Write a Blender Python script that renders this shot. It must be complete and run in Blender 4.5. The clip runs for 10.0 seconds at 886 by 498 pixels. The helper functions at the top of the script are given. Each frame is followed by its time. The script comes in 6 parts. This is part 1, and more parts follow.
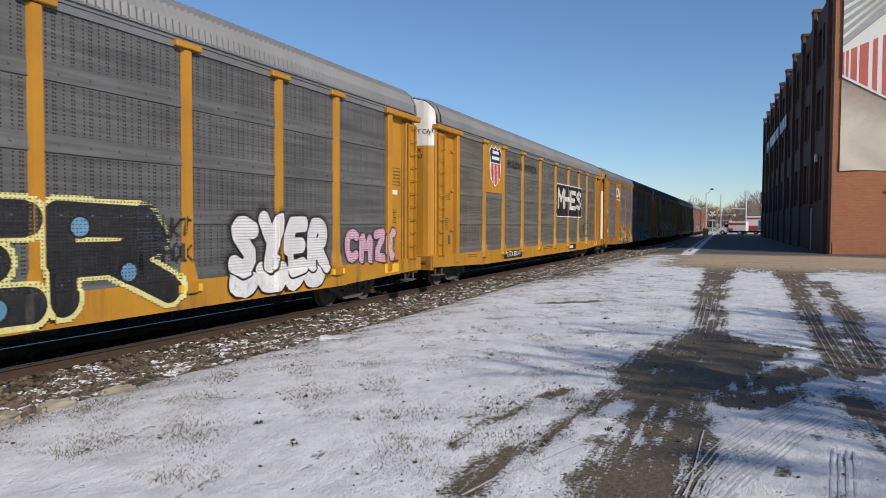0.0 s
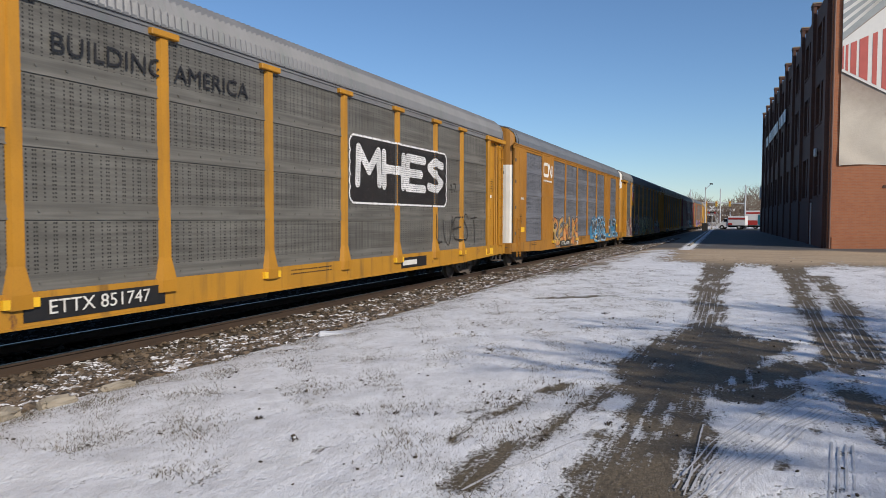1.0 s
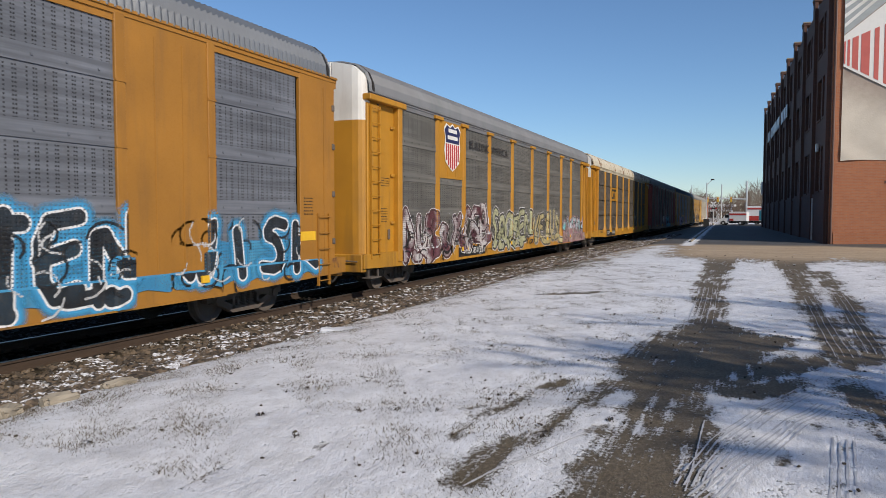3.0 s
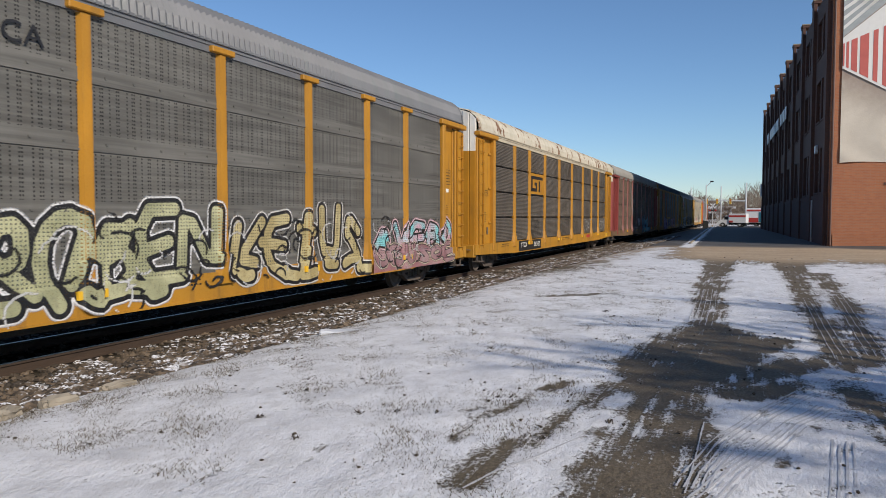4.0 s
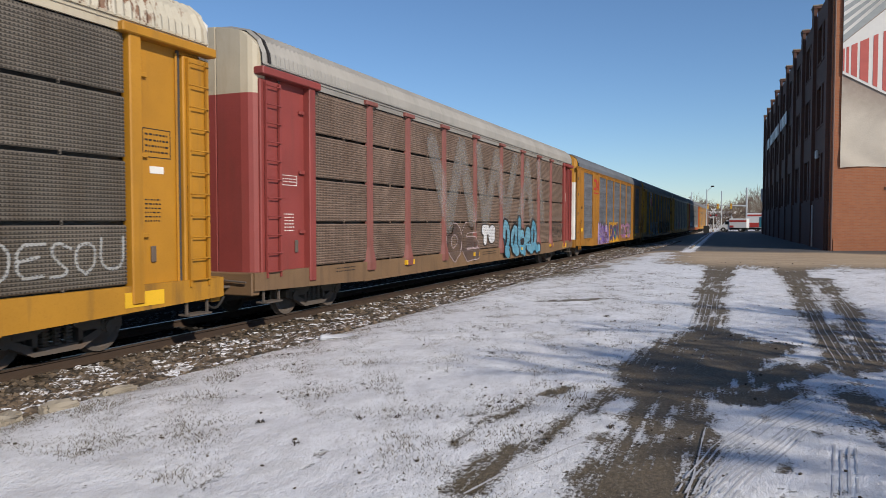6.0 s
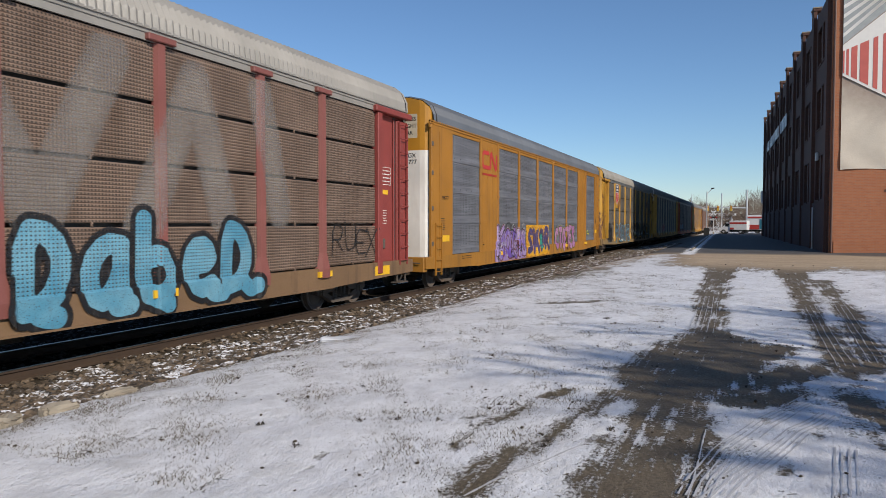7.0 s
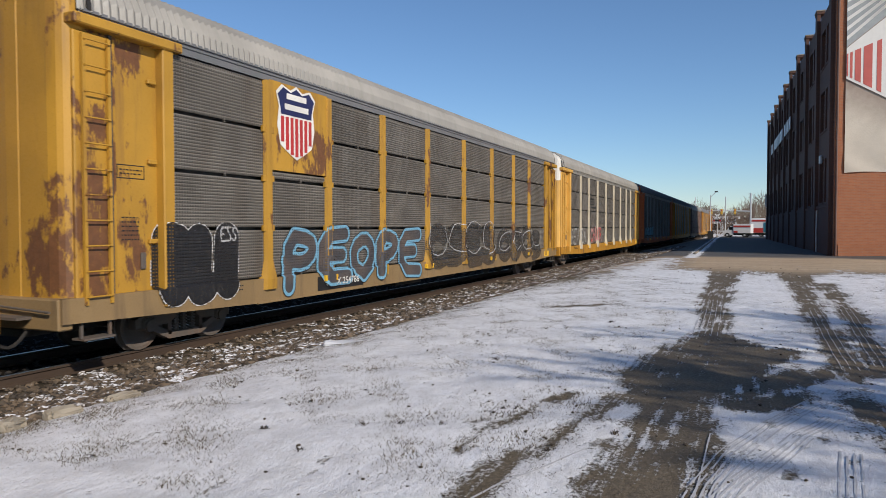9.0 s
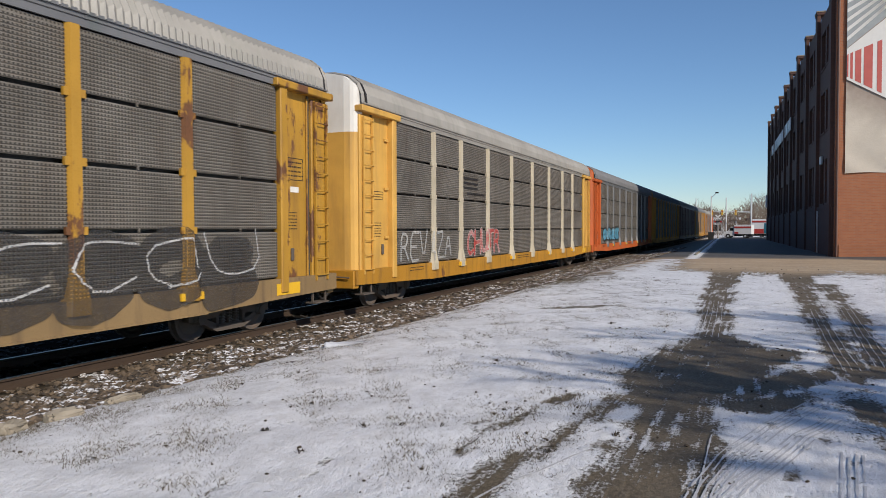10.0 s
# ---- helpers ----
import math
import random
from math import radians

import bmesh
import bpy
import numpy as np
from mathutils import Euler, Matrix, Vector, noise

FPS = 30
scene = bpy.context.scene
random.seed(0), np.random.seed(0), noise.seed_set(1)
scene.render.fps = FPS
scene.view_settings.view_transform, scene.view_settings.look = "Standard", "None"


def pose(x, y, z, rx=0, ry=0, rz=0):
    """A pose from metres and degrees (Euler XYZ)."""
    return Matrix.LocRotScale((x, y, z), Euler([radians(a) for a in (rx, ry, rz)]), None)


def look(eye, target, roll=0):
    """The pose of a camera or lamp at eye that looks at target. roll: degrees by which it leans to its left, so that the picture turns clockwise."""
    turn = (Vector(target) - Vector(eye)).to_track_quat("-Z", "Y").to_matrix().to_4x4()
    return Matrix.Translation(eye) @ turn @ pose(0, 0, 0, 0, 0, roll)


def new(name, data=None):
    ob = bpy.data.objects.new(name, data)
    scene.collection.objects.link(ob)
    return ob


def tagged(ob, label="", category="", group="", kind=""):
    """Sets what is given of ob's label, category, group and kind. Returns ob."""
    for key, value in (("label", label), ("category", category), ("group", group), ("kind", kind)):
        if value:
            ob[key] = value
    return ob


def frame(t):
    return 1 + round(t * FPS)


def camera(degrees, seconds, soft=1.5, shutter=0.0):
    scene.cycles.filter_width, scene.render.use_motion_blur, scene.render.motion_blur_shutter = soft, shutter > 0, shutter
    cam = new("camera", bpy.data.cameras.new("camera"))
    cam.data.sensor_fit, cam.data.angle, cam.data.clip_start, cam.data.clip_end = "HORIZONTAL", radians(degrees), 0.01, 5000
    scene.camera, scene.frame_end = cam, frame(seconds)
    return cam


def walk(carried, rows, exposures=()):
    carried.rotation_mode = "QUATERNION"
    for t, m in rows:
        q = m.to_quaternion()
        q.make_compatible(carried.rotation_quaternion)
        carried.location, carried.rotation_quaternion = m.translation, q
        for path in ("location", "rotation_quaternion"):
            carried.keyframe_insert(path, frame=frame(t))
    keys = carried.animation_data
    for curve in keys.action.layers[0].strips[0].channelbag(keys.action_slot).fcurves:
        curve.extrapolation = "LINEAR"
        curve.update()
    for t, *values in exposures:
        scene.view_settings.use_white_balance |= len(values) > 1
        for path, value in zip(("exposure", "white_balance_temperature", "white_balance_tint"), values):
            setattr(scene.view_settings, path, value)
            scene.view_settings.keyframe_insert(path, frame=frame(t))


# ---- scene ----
cam = camera(65.0, 10.0, soft=0.6, shutter=0.04)
EYE = Vector((0, 0, 1.65))
# seconds, heading to the left of the track, tilt, lean
PATH = [(0, 23.494, -2.122, 0.299), (0.5, 23.423, -2.324, 0.233), (1, 23.447, -2.506, 0.166), (1.5, 23.498, -2.701, 0.133),
        (2, 23.556, -2.781, 0.084), (2.5, 23.554, -2.835, 0.063), (4, 23.498, -2.659, 0.043), (4.5, 23.503, -2.537, 0.036),
        (5, 23.535, -2.444, 0.045), (5.5, 23.550, -2.330, 0.020), (7, 23.569, -2.072, 0.012), (7.5, 23.629, -1.961, 0.051),
        (8, 23.700, -1.887, 0.063), (8.5, 23.789, -1.827, 0.036), (9, 23.845, -1.769, -0.063), (9.5, 23.876, -1.716, -0.113),
        (10, 23.897, -1.644, -0.176)]
walk(cam, [(t, Matrix.Translation(EYE) @ pose(0, 0, 0, 90 + b, 0, a) @ pose(0, 0, 0, 0, 0, c)) for t, a, b, c in PATH],
     exposures=[(0, 0.0, 6400, 10), (10, 0.0, 6400, 10)])

# ---- light ----
SUN_EL, SUN_TO = 32.0, Vector((0.86, -0.51, 0)).normalized()
world = bpy.data.worlds.new("sky")
scene.world = world
world.use_nodes = True
wn = world.node_tree
sky = wn.nodes.new("ShaderNodeTexSky")
sky.sky_type, sky.sun_disc = 'NISHITA', False
sky.sun_elevation, sky.sun_rotation = radians(SUN_EL), math.atan2(SUN_TO.x, SUN_TO.y)
sky.air_density, sky.dust_density, sky.ozone_density = 1.0, 0.0, 6.0
wn.links.new(sky.outputs[0], wn.nodes["Background"].inputs[0])
wn.nodes["Background"].inputs[1].default_value = 0.11
sun = new("sun", bpy.data.lights.new("sun", "SUN"))
sun.data.energy, sun.data.angle, sun.data.color = 4.3, radians(0.53), (1.0, 0.90, 0.77)
sun.matrix_world = look((0, 0, 40), Vector((0, 0, 40)) - SUN_TO * math.cos(radians(SUN_EL)) - Vector((0, 0, math.sin(radians(SUN_EL)))))


# ---- materials ----
class Nodes:
    """A small builder for node materials."""

    def __init__(self, name):
        self.m = bpy.data.materials.new(name)
        self.m.use_nodes = True
        self.t = self.m.node_tree
        self.b = self.t.nodes["Principled BSDF"]
        self.out = self.t.nodes["Material Output"]
        self.co = self.t.nodes.new("ShaderNodeTexCoord").outputs["Object"]
        self.info = self.t.nodes.new("ShaderNodeObjectInfo")

    def put(self, socket, v):
        if isinstance(v, bpy.types.NodeSocket):
            self.t.links.new(v, socket)
        elif isinstance(v, (tuple, list)) and socket.type == 'RGBA':
            socket.default_value = (*v, 1.0)[:4]
        else:
            socket.default_value = v

    def math(self, op, a, b=0.0, c=0.0):
        n = self.t.nodes.new("ShaderNodeMath")
        n.operation = op
        for i, v in enumerate((a, b, c)):
            self.put(n.inputs[i], v)
        return n.outputs[0]

    def noise(self, scale, detail=4.0, stretch=(1, 1, 1), rough=0.6, seed=True, co=None):
        mp = self.t.nodes.new("ShaderNodeMapping")
        self.put(mp.inputs["Vector"], co or self.co)
        mp.inputs["Scale"].default_value = stretch
        if seed:
            cx = self.t.nodes.new("ShaderNodeCombineXYZ")
            r = self.math('MULTIPLY', self.info.outputs["Random"], 37.0)
            for i in range(3):
                self.put(cx.inputs[i], r)
            self.put(mp.inputs["Location"], cx.outputs[0])
        n = self.t.nodes.new("ShaderNodeTexNoise")
        self.put(n.inputs["Vector"], mp.outputs[0])
        n.inputs["Scale"].default_value, n.inputs["Detail"].default_value, n.inputs["Roughness"].default_value = scale, detail, rough
        return n.outputs["Fac"]

    def ramp(self, v, lo, hi, a=0.0, b=1.0):
        n = self.t.nodes.new("ShaderNodeMapRange")
        n.clamp = True
        for i, x in enumerate((v, lo, hi, a, b)):
            self.put(n.inputs[i], x)
        return n.outputs[0]

    def mix(self, f, a, b):
        n = self.t.nodes.new("ShaderNodeMix")
        n.data_type = 'RGBA'
        self.put(n.inputs[0], f)
        self.put(n.inputs[6], a)
        self.put(n.inputs[7], b)
        return n.outputs[2]

    def xyz(self, co=None):
        n = self.t.nodes.new("ShaderNodeSeparateXYZ")
        self.put(n.inputs[0], co or self.co)
        return n.outputs

    def attr(self, name):
        n = self.t.nodes.new("ShaderNodeAttribute")
        n.attribute_name = name
        return n.outputs["Fac"]

    def done(self, colour, rough=0.6, metal=0.0, bump=None, strength=0.3, dist=0.01, spec=None):
        self.put(self.b.inputs["Base Color"], colour)
        self.put(self.b.inputs["Roughness"], rough)
        self.put(self.b.inputs["Metallic"], metal)
        if spec is not None:
            self.put(self.b.inputs["Specular IOR Level"], spec)
        if bump is not None:
            n = self.t.nodes.new("ShaderNodeBump")
            n.inputs["Strength"].default_value, n.inputs["Distance"].default_value = strength, dist
            self.put(n.inputs["Height"], bump)
            self.put(self.b.inputs["Normal"], n.outputs[0])
        return self.m


def tone(c, k):
    return tuple(min(1.0, x * k) for x in c)


def paint(name, c, dirt=(0.10, 0.065, 0.04), amount=0.55, rough=0.55, rust=0.0):
    """Weathered paint: broad fading, streaks of grime running down, fine grain and, if asked, rust."""
    n = Nodes(name)
    broad = n.noise(0.7, 3)
    streak = n.noise(2.2, 5, (1, 1.6, 0.16))
    grain = n.noise(38, 3)
    col = n.mix(n.ramp(broad, 0.3, 0.7), tone(c, 0.84), tone(c, 1.1))
    col = n.mix(n.math('MULTIPLY', n.ramp(streak, 0.52, 0.78), amount), col, dirt)
    col = n.mix(n.math('MULTIPLY', n.ramp(grain, 0.55, 0.8), 0.22), col, tone(dirt, 1.2))
    if rust:
        r = n.ramp(n.noise(1.1, 6, (1, 1.3, 0.55), 0.7), 0.66 - rust * 0.2, 0.70 - rust * 0.2)
        col = n.mix(r, col, n.mix(n.noise(9, 4), (0.075, 0.032, 0.014), (0.20, 0.085, 0.032)))
    return n.done(col, n.ramp(grain, 0.3, 0.7, rough - 0.1, rough + 0.15), 0.0, grain, 0.15, 0.004)


def perforated(name, c, holes=True):
    """Galvanised side sheets with columns of punched slots, as on the enclosed car carriers."""
    n = Nodes(name)
    x, y, z = n.xyz()
    broad, streak, grain = n.noise(0.8, 4), n.noise(3.0, 5, (1, 1.0, 0.12)), n.noise(45, 3)
    col = n.mix(n.ramp(broad, 0.3, 0.7), tone(c, 0.82), tone(c, 1.15))
    col = n.mix(n.math('MULTIPLY', n.ramp(streak, 0.5, 0.75), 0.22), col, tone((c[0] * 1.15, c[1] * 0.95, c[2] * 0.75), 0.55))
    col = n.mix(n.math('MULTIPLY', n.ramp(grain, 0.5, 0.8), 0.25), col, tone(c, 1.5))
    if holes:
        u = n.math('MULTIPLY', n.math('FRACT', n.math('DIVIDE', n.math('SUBTRACT', y, 0.05), 0.60)), 0.60)
        colm = None
        for q in (0.03, 0.13, 0.17, 0.30, 0.43, 0.47):
            one = n.math('LESS_THAN', n.math('ABSOLUTE', n.math('SUBTRACT', u, q)), 0.0115)
            colm = one if colm is None else n.math('MAXIMUM', colm, one)
        row = n.math('LESS_THAN', n.math('FRACT', n.math('DIVIDE', z, 0.058)), 0.46)
        band = n.math('LESS_THAN', n.math('ABSOLUTE', n.math('SUBTRACT', z, 0.60)), 0.355)
        col = n.mix(n.math('MULTIPLY', n.math('SUBTRACT', 1.0, band), 0.30), col, tone(c, 1.35))
        rows = n.ramp(n.noise(11.0, 2, (1, 0.04, 1)), 0.35, 0.65, 0.76, 1.20)
        shade = n.t.nodes.new("ShaderNodeVectorMath")
        shade.operation = 'SCALE'
        n.put(shade.inputs[0], col)
        n.put(shade.inputs["Scale"], rows)
        h = n.math('MULTIPLY', colm, n.math('MULTIPLY', row, band))
        col = n.mix(h, shade.outputs[0], (0.006, 0.006, 0.006))
    return n.done(col, 0.62, 0.08, grain, 0.12, 0.003, 0.3)


def ribbed(name, c):
    """Ribbed galvanised slats with small punched holes and road film."""
    n = Nodes(name)
    x, y, z = n.xyz()
    broad, streak, grain = n.noise(0.9, 4), n.noise(2.4, 5, (1, 0.9, 0.14)), n.noise(60, 3)
    col = n.mix(n.ramp(broad, 0.3, 0.7), tone(c, 0.75), tone(c, 1.2))
    col = n.mix(n.math('MULTIPLY', n.ramp(streak, 0.48, 0.75), 0.55), col, (c[0] * 0.55, c[1] * 0.45, c[2] * 0.36))
    hole = n.math('MULTIPLY', n.math('LESS_THAN', n.math('FRACT', n.math('DIVIDE', y, 0.062)), 0.5),
                  n.math('LESS_THAN', n.math('ABSOLUTE', n.math('SUBTRACT', n.math('FRACT', n.math('DIVIDE', n.math('SUBTRACT', z, 0.035), 0.058)), 0.45)), 0.24))
    col = n.mix(n.math('MULTIPLY', hole, 0.9), col, (0.02, 0.018, 0.015))
    col = n.mix(n.math('MULTIPLY', n.ramp(grain, 0.5, 0.8), 0.3), col, tone(c, 1.5))
    return n.done(col, 0.65, 0.08, grain, 0.12, 0.003, 0.3)


M = {}
M["yellow"] = paint("yellow_paint", (0.42, 0.192, 0.012), (0.13, 0.08, 0.03), 0.5)
M["yellow_pale"] = paint("faded_yellow_paint", (0.60, 0.34, 0.07), (0.20, 0.11, 0.05), 0.45)
M["yellow_old"] = paint("yellow_paint_worn", (0.43, 0.23, 0.025), (0.14, 0.07, 0.03), 0.75, rust=0.55)
M["ochre"] = paint("ochre_paint", (0.325, 0.142, 0.016), (0.13, 0.075, 0.03), 0.45)
M["yellow_bright"] = paint("reflector_yellow", (0.80, 0.46, 0.02), amount=0.15)
M["white"] = paint("white_paint", (0.70, 0.68, 0.63), (0.25, 0.16, 0.09), 0.35)
M["cream"] = paint("cream_paint", (0.48, 0.42, 0.31), (0.25, 0.14, 0.07), 0.4)
M["red"] = paint("red_oxide_paint", (0.24, 0.045, 0.038), (0.09, 0.04, 0.03), 0.4)
M["rose"] = paint("faded_red_paint", (0.22, 0.075, 0.062), (0.10, 0.05, 0.03), 0.5)
M["orange"] = paint("orange_paint", (0.46, 0.10, 0.02), (0.13, 0.06, 0.03), 0.35)
M["brown"] = paint("brown_paint", (0.15, 0.075, 0.05), (0.05, 0.035, 0.03), 0.4)
M["sill_yellow"] = paint("sill_yellow_paint", (0.42, 0.20, 0.016), (0.085, 0.05, 0.025), 0.85, rust=0.12)
M["sill_ochre"] = paint("sill_ochre_paint", (0.33, 0.15, 0.02), (0.08, 0.05, 0.03), 0.85, rust=0.1)
M["sill_grime"] = paint("grimy_yellow_paint", (0.25, 0.165, 0.075), (0.10, 0.065, 0.04), 0.95)
M["sill_brown"] = paint("grimy_brown_paint", (0.19, 0.115, 0.06), (0.07, 0.045, 0.03), 0.9)
M["roof_grey"] = paint("galvanised_roof", (0.15, 0.15, 0.155), (0.08, 0.12, 0.10), 0.4, 0.45)
M["roof_blue"] = paint("blue_grey_roof", (0.10, 0.112, 0.13), (0.06, 0.055, 0.05), 0.35, 0.4)
M["roof_warm"] = paint("galvanised_roof_warm", (0.26, 0.245, 0.22), (0.12, 0.13, 0.10), 0.4, 0.45)
M["roof_rust"] = paint("rusted_white_roof", (0.46, 0.42, 0.33), (0.18, 0.12, 0.07), 0.4, 0.55, rust=0.62)
M["dark"] = paint("underframe_black", (0.018, 0.016, 0.015), (0.05, 0.035, 0.025), 0.4, 0.7)
M["bogie"] = paint("grimy_cast_steel", (0.10, 0.082, 0.068), (0.17, 0.10, 0.06), 0.6, 0.75)
# dark colour standing for the unlit inside, seen through gaps in the panels
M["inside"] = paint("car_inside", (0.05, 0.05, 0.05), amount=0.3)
M["black_paint"] = paint("black_paint", (0.012, 0.012, 0.013), (0.06, 0.05, 0.04), 0.25, 0.5)
M["navy"] = paint("navy_paint", (0.012, 0.018, 0.08), amount=0.2)
M["shield_red"] = paint("shield_red", (0.42, 0.03, 0.03), amount=0.25)
M["perf_grey"] = perforated("perforated_grey", (0.10, 0.10, 0.10))
M["perf_warm"] = perforated("perforated_warm_grey", (0.115, 0.110, 0.098))
M["perf_blue"] = perforated("perforated_blue_grey", (0.125, 0.132, 0.15))
M["rib_dark"] = ribbed("ribbed_brown_grey", (0.13, 0.112, 0.092))
M["rib_brown"] = ribbed("ribbed_brown", (0.205, 0.145, 0.110))
M["rib_light"] = ribbed("ribbed_light_grey", (0.165, 0.15, 0.13))


def steel(name, c, rough):
    n = Nodes(name)
    g = n.noise(12, 4, (1, 0.1, 1))
    return n.done(n.mix(g, tone(c, 0.7), tone(c, 1.2)), rough, 1.0, g, 0.05, 0.002)


M["rail_top"] = steel("polished_rail", (0.34, 0.335, 0.33), 0.45)


def rust_rail():
    n = Nodes("rusty_rail_web")
    g = n.noise(6, 5, (1, 0.3, 1))
    return n.done(n.mix(g, (0.025, 0.016, 0.011), (0.075, 0.046, 0.028)), 0.85, 0.0, n.noise(50, 3), 0.3, 0.004)


M["rail_side"] = rust_rail()


def ground_mat():
    """Thin trodden snow over mud, sparse grass and worn tarmac. The cover comes from the mesh, its ragged edge from noise."""
    n = Nodes("snowy_ground")
    co = n.t.nodes.new("ShaderNodeNewGeometry").outputs["Position"]
    cover, tread, road, train_shade = n.attr("snow"), n.attr("tread"), n.attr("road"), n.attr("train_shade")
    big = n.noise(0.8, 5, seed=False, co=co)
    med = n.noise(5.0, 6, (1, 0.55, 1), 0.7, seed=False, co=co)
    fine = n.noise(38.0, 5, (1, 0.7, 1), 0.7, seed=False, co=co)
    grit = n.noise(150.0, 3, seed=False, co=co)
    lump = n.noise(1.7, 5, (1, 0.6, 1), 0.6, seed=False, co=co)
    lines = n.noise(3.2, 4, (3.6, 0.22, 1), 0.6, seed=False, co=co)
    v = n.math('ADD', cover, n.math('MULTIPLY', n.math('SUBTRACT', lump, 0.5), 1.5))
    v = n.math('ADD', v, n.math('MULTIPLY', n.math('SUBTRACT', med, 0.5), 1.5))
    v = n.math('ADD', v, n.math('MULTIPLY', n.math('SUBTRACT', fine, 0.5), 1.5))
    v = n.math('ADD', v, n.math('MULTIPLY', n.math('MULTIPLY', n.math('SUBTRACT', lines, 0.5), 1.9), n.ramp(cover, 0.75, 0.35)))
    v = n.math('SUBTRACT', v, n.math('MULTIPLY', tread, n.ramp(fine, 0.3, 0.6, 0.1, 0.4)))
    m = n.ramp(v, 0.36, 0.62)
    mud = n.mix(big, (0.062, 0.049, 0.031), (0.125, 0.098, 0.063))
    mud = n.mix(n.ramp(fine, 0.4, 0.7), mud, (0.19, 0.152, 0.104))
    mud = n.mix(n.math('MULTIPLY', n.ramp(grit, 0.55, 0.75), 0.5), mud, (0.03, 0.025, 0.02))
    tar = n.mix(n.ramp(big, 0.3, 0.7), n.mix(fine, (0.045, 0.044, 0.044), (0.10, 0.096, 0.09)), n.mix(fine, (0.07, 0.066, 0.06), (0.14, 0.13, 0.12)))
    wheel = n.noise(0.9, 5, (0.25, 1.6, 1), 0.65, seed=False, co=co)
    earth = n.mix(n.ramp(wheel, 0.30, 0.70), (0.27, 0.195, 0.12), (0.50, 0.385, 0.25))
    earth = n.mix(n.math('MULTIPLY', n.ramp(med, 0.5, 0.68), 0.6), earth, (0.15, 0.11, 0.07))
    earth = n.mix(n.math('MULTIPLY', fine, 0.4), earth, (0.52, 0.40, 0.27))
    mud = n.mix(n.attr("dry"), mud, earth)
    mud = n.mix(road, mud, tar)
    # shade under and behind the train, put into the ground as near-black colour
    mud = n.mix(train_shade, mud, n.mix(fine, (0.010, 0.009, 0.008), (0.028, 0.024, 0.02)))
    snow = n.mix(n.ramp(big, 0.35, 0.65), (0.71, 0.71, 0.72), (0.83, 0.83, 0.84))
    snow = n.mix(n.math('MULTIPLY', n.ramp(med, 0.44, 0.62), 0.5), snow, (0.47, 0.46, 0.45))
    snow = n.mix(n.math('MULTIPLY', n.ramp(fine, 0.55, 0.70), 0.40), snow, (0.36, 0.33, 0.29))
    snow = n.mix(n.math('MULTIPLY', n.ramp(grit, 0.60, 0.66), 0.7), snow, (0.16, 0.13, 0.09))
    col = n.mix(m, mud, snow)
    h = n.math('ADD', n.math('MULTIPLY', m, 0.6), n.math('ADD', n.math('MULTIPLY', fine, 0.30), n.math('MULTIPLY', med, 0.9)))
    return n.done(col, n.ramp(m, 0, 1, 0.75, 0.55), 0.0, h, 0.85, 0.04, n.math('MULTIPLY', n.math('SUBTRACT', 1.0, train_shade), 0.3))


M["ground"] = ground_mat()


def stone_mat():
    n = Nodes("ballast_stone")
    isl = n.t.nodes.new("ShaderNodeNewGeometry")
    rnd = isl.outputs["Random Per Island"]
    nz = n.t.nodes.new("ShaderNodeSeparateXYZ")
    n.put(nz.inputs[0], isl.outputs["Normal"])
    col = n.mix(n.ramp(rnd, 0.0, 1.0), (0.020, 0.016, 0.012), (0.150, 0.108, 0.070))
    cap = n.math('MULTIPLY', n.ramp(nz.outputs[2], 0.72, 0.90), n.ramp(n.noise(2.2, 6, seed=False), 0.52, 0.57))
    col = n.mix(cap, col, (0.74, 0.74, 0.76))
    return n.done(col, 0.8, 0.0, n.noise(40, 4), 0.4, 0.006)


M["stone"] = stone_mat()


def brick_mat(name, a, b, mortar):
    n = Nodes(name)
    t = n.t.nodes.new("ShaderNodeTexBrick")
    sp = n.xyz()
    cx = n.t.nodes.new("ShaderNodeCombineXYZ")
    n.put(cx.inputs[0], n.math('ADD', sp[0], sp[1]))
    n.put(cx.inputs[1], sp[2])
    n.put(t.inputs["Vector"], cx.outputs[0])
    t.inputs["Scale"].default_value = 1.0
    t.inputs["Brick Width"].default_value, t.inputs["Row Height"].default_value, t.inputs["Mortar Size"].default_value = 0.30, 0.10, 0.011
    n.put(t.inputs["Color1"], a)
    n.put(t.inputs["Color2"], b)
    n.put(t.inputs["Mortar"], mortar)
    big = n.noise(0.35, 5, (1, 1, 0.5))
    col = n.mix(n.math('MULTIPLY', n.ramp(big, 0.35, 0.75), 0.5), t.outputs["Color"], tone(a, 0.55))
    col = n.mix(n.math('MULTIPLY', n.noise(14, 4), 0.4), col, tone(b, 1.25))
    return n.done(col, 0.85, 0.0, t.outputs["Fac"], -0.3, 0.01)


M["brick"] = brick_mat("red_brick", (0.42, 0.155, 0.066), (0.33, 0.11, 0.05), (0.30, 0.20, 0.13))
# same brick, its colour lowered to carry the shade of the long side
M["brick_shaded"] = brick_mat("shade_toned_brick", (0.125, 0.058, 0.040), (0.095, 0.043, 0.031), (0.085, 0.058, 0.044))


def plain(name, c, rough=0.6, metal=0.0, vary=0.25, scale=3.0):
    n = Nodes(name)
    g = n.noise(scale, 5)
    return n.done(n.mix(g, tone(c, 1 - vary), tone(c, 1 + vary)), rough, metal, n.noise(scale * 12, 3), 0.15, 0.005)


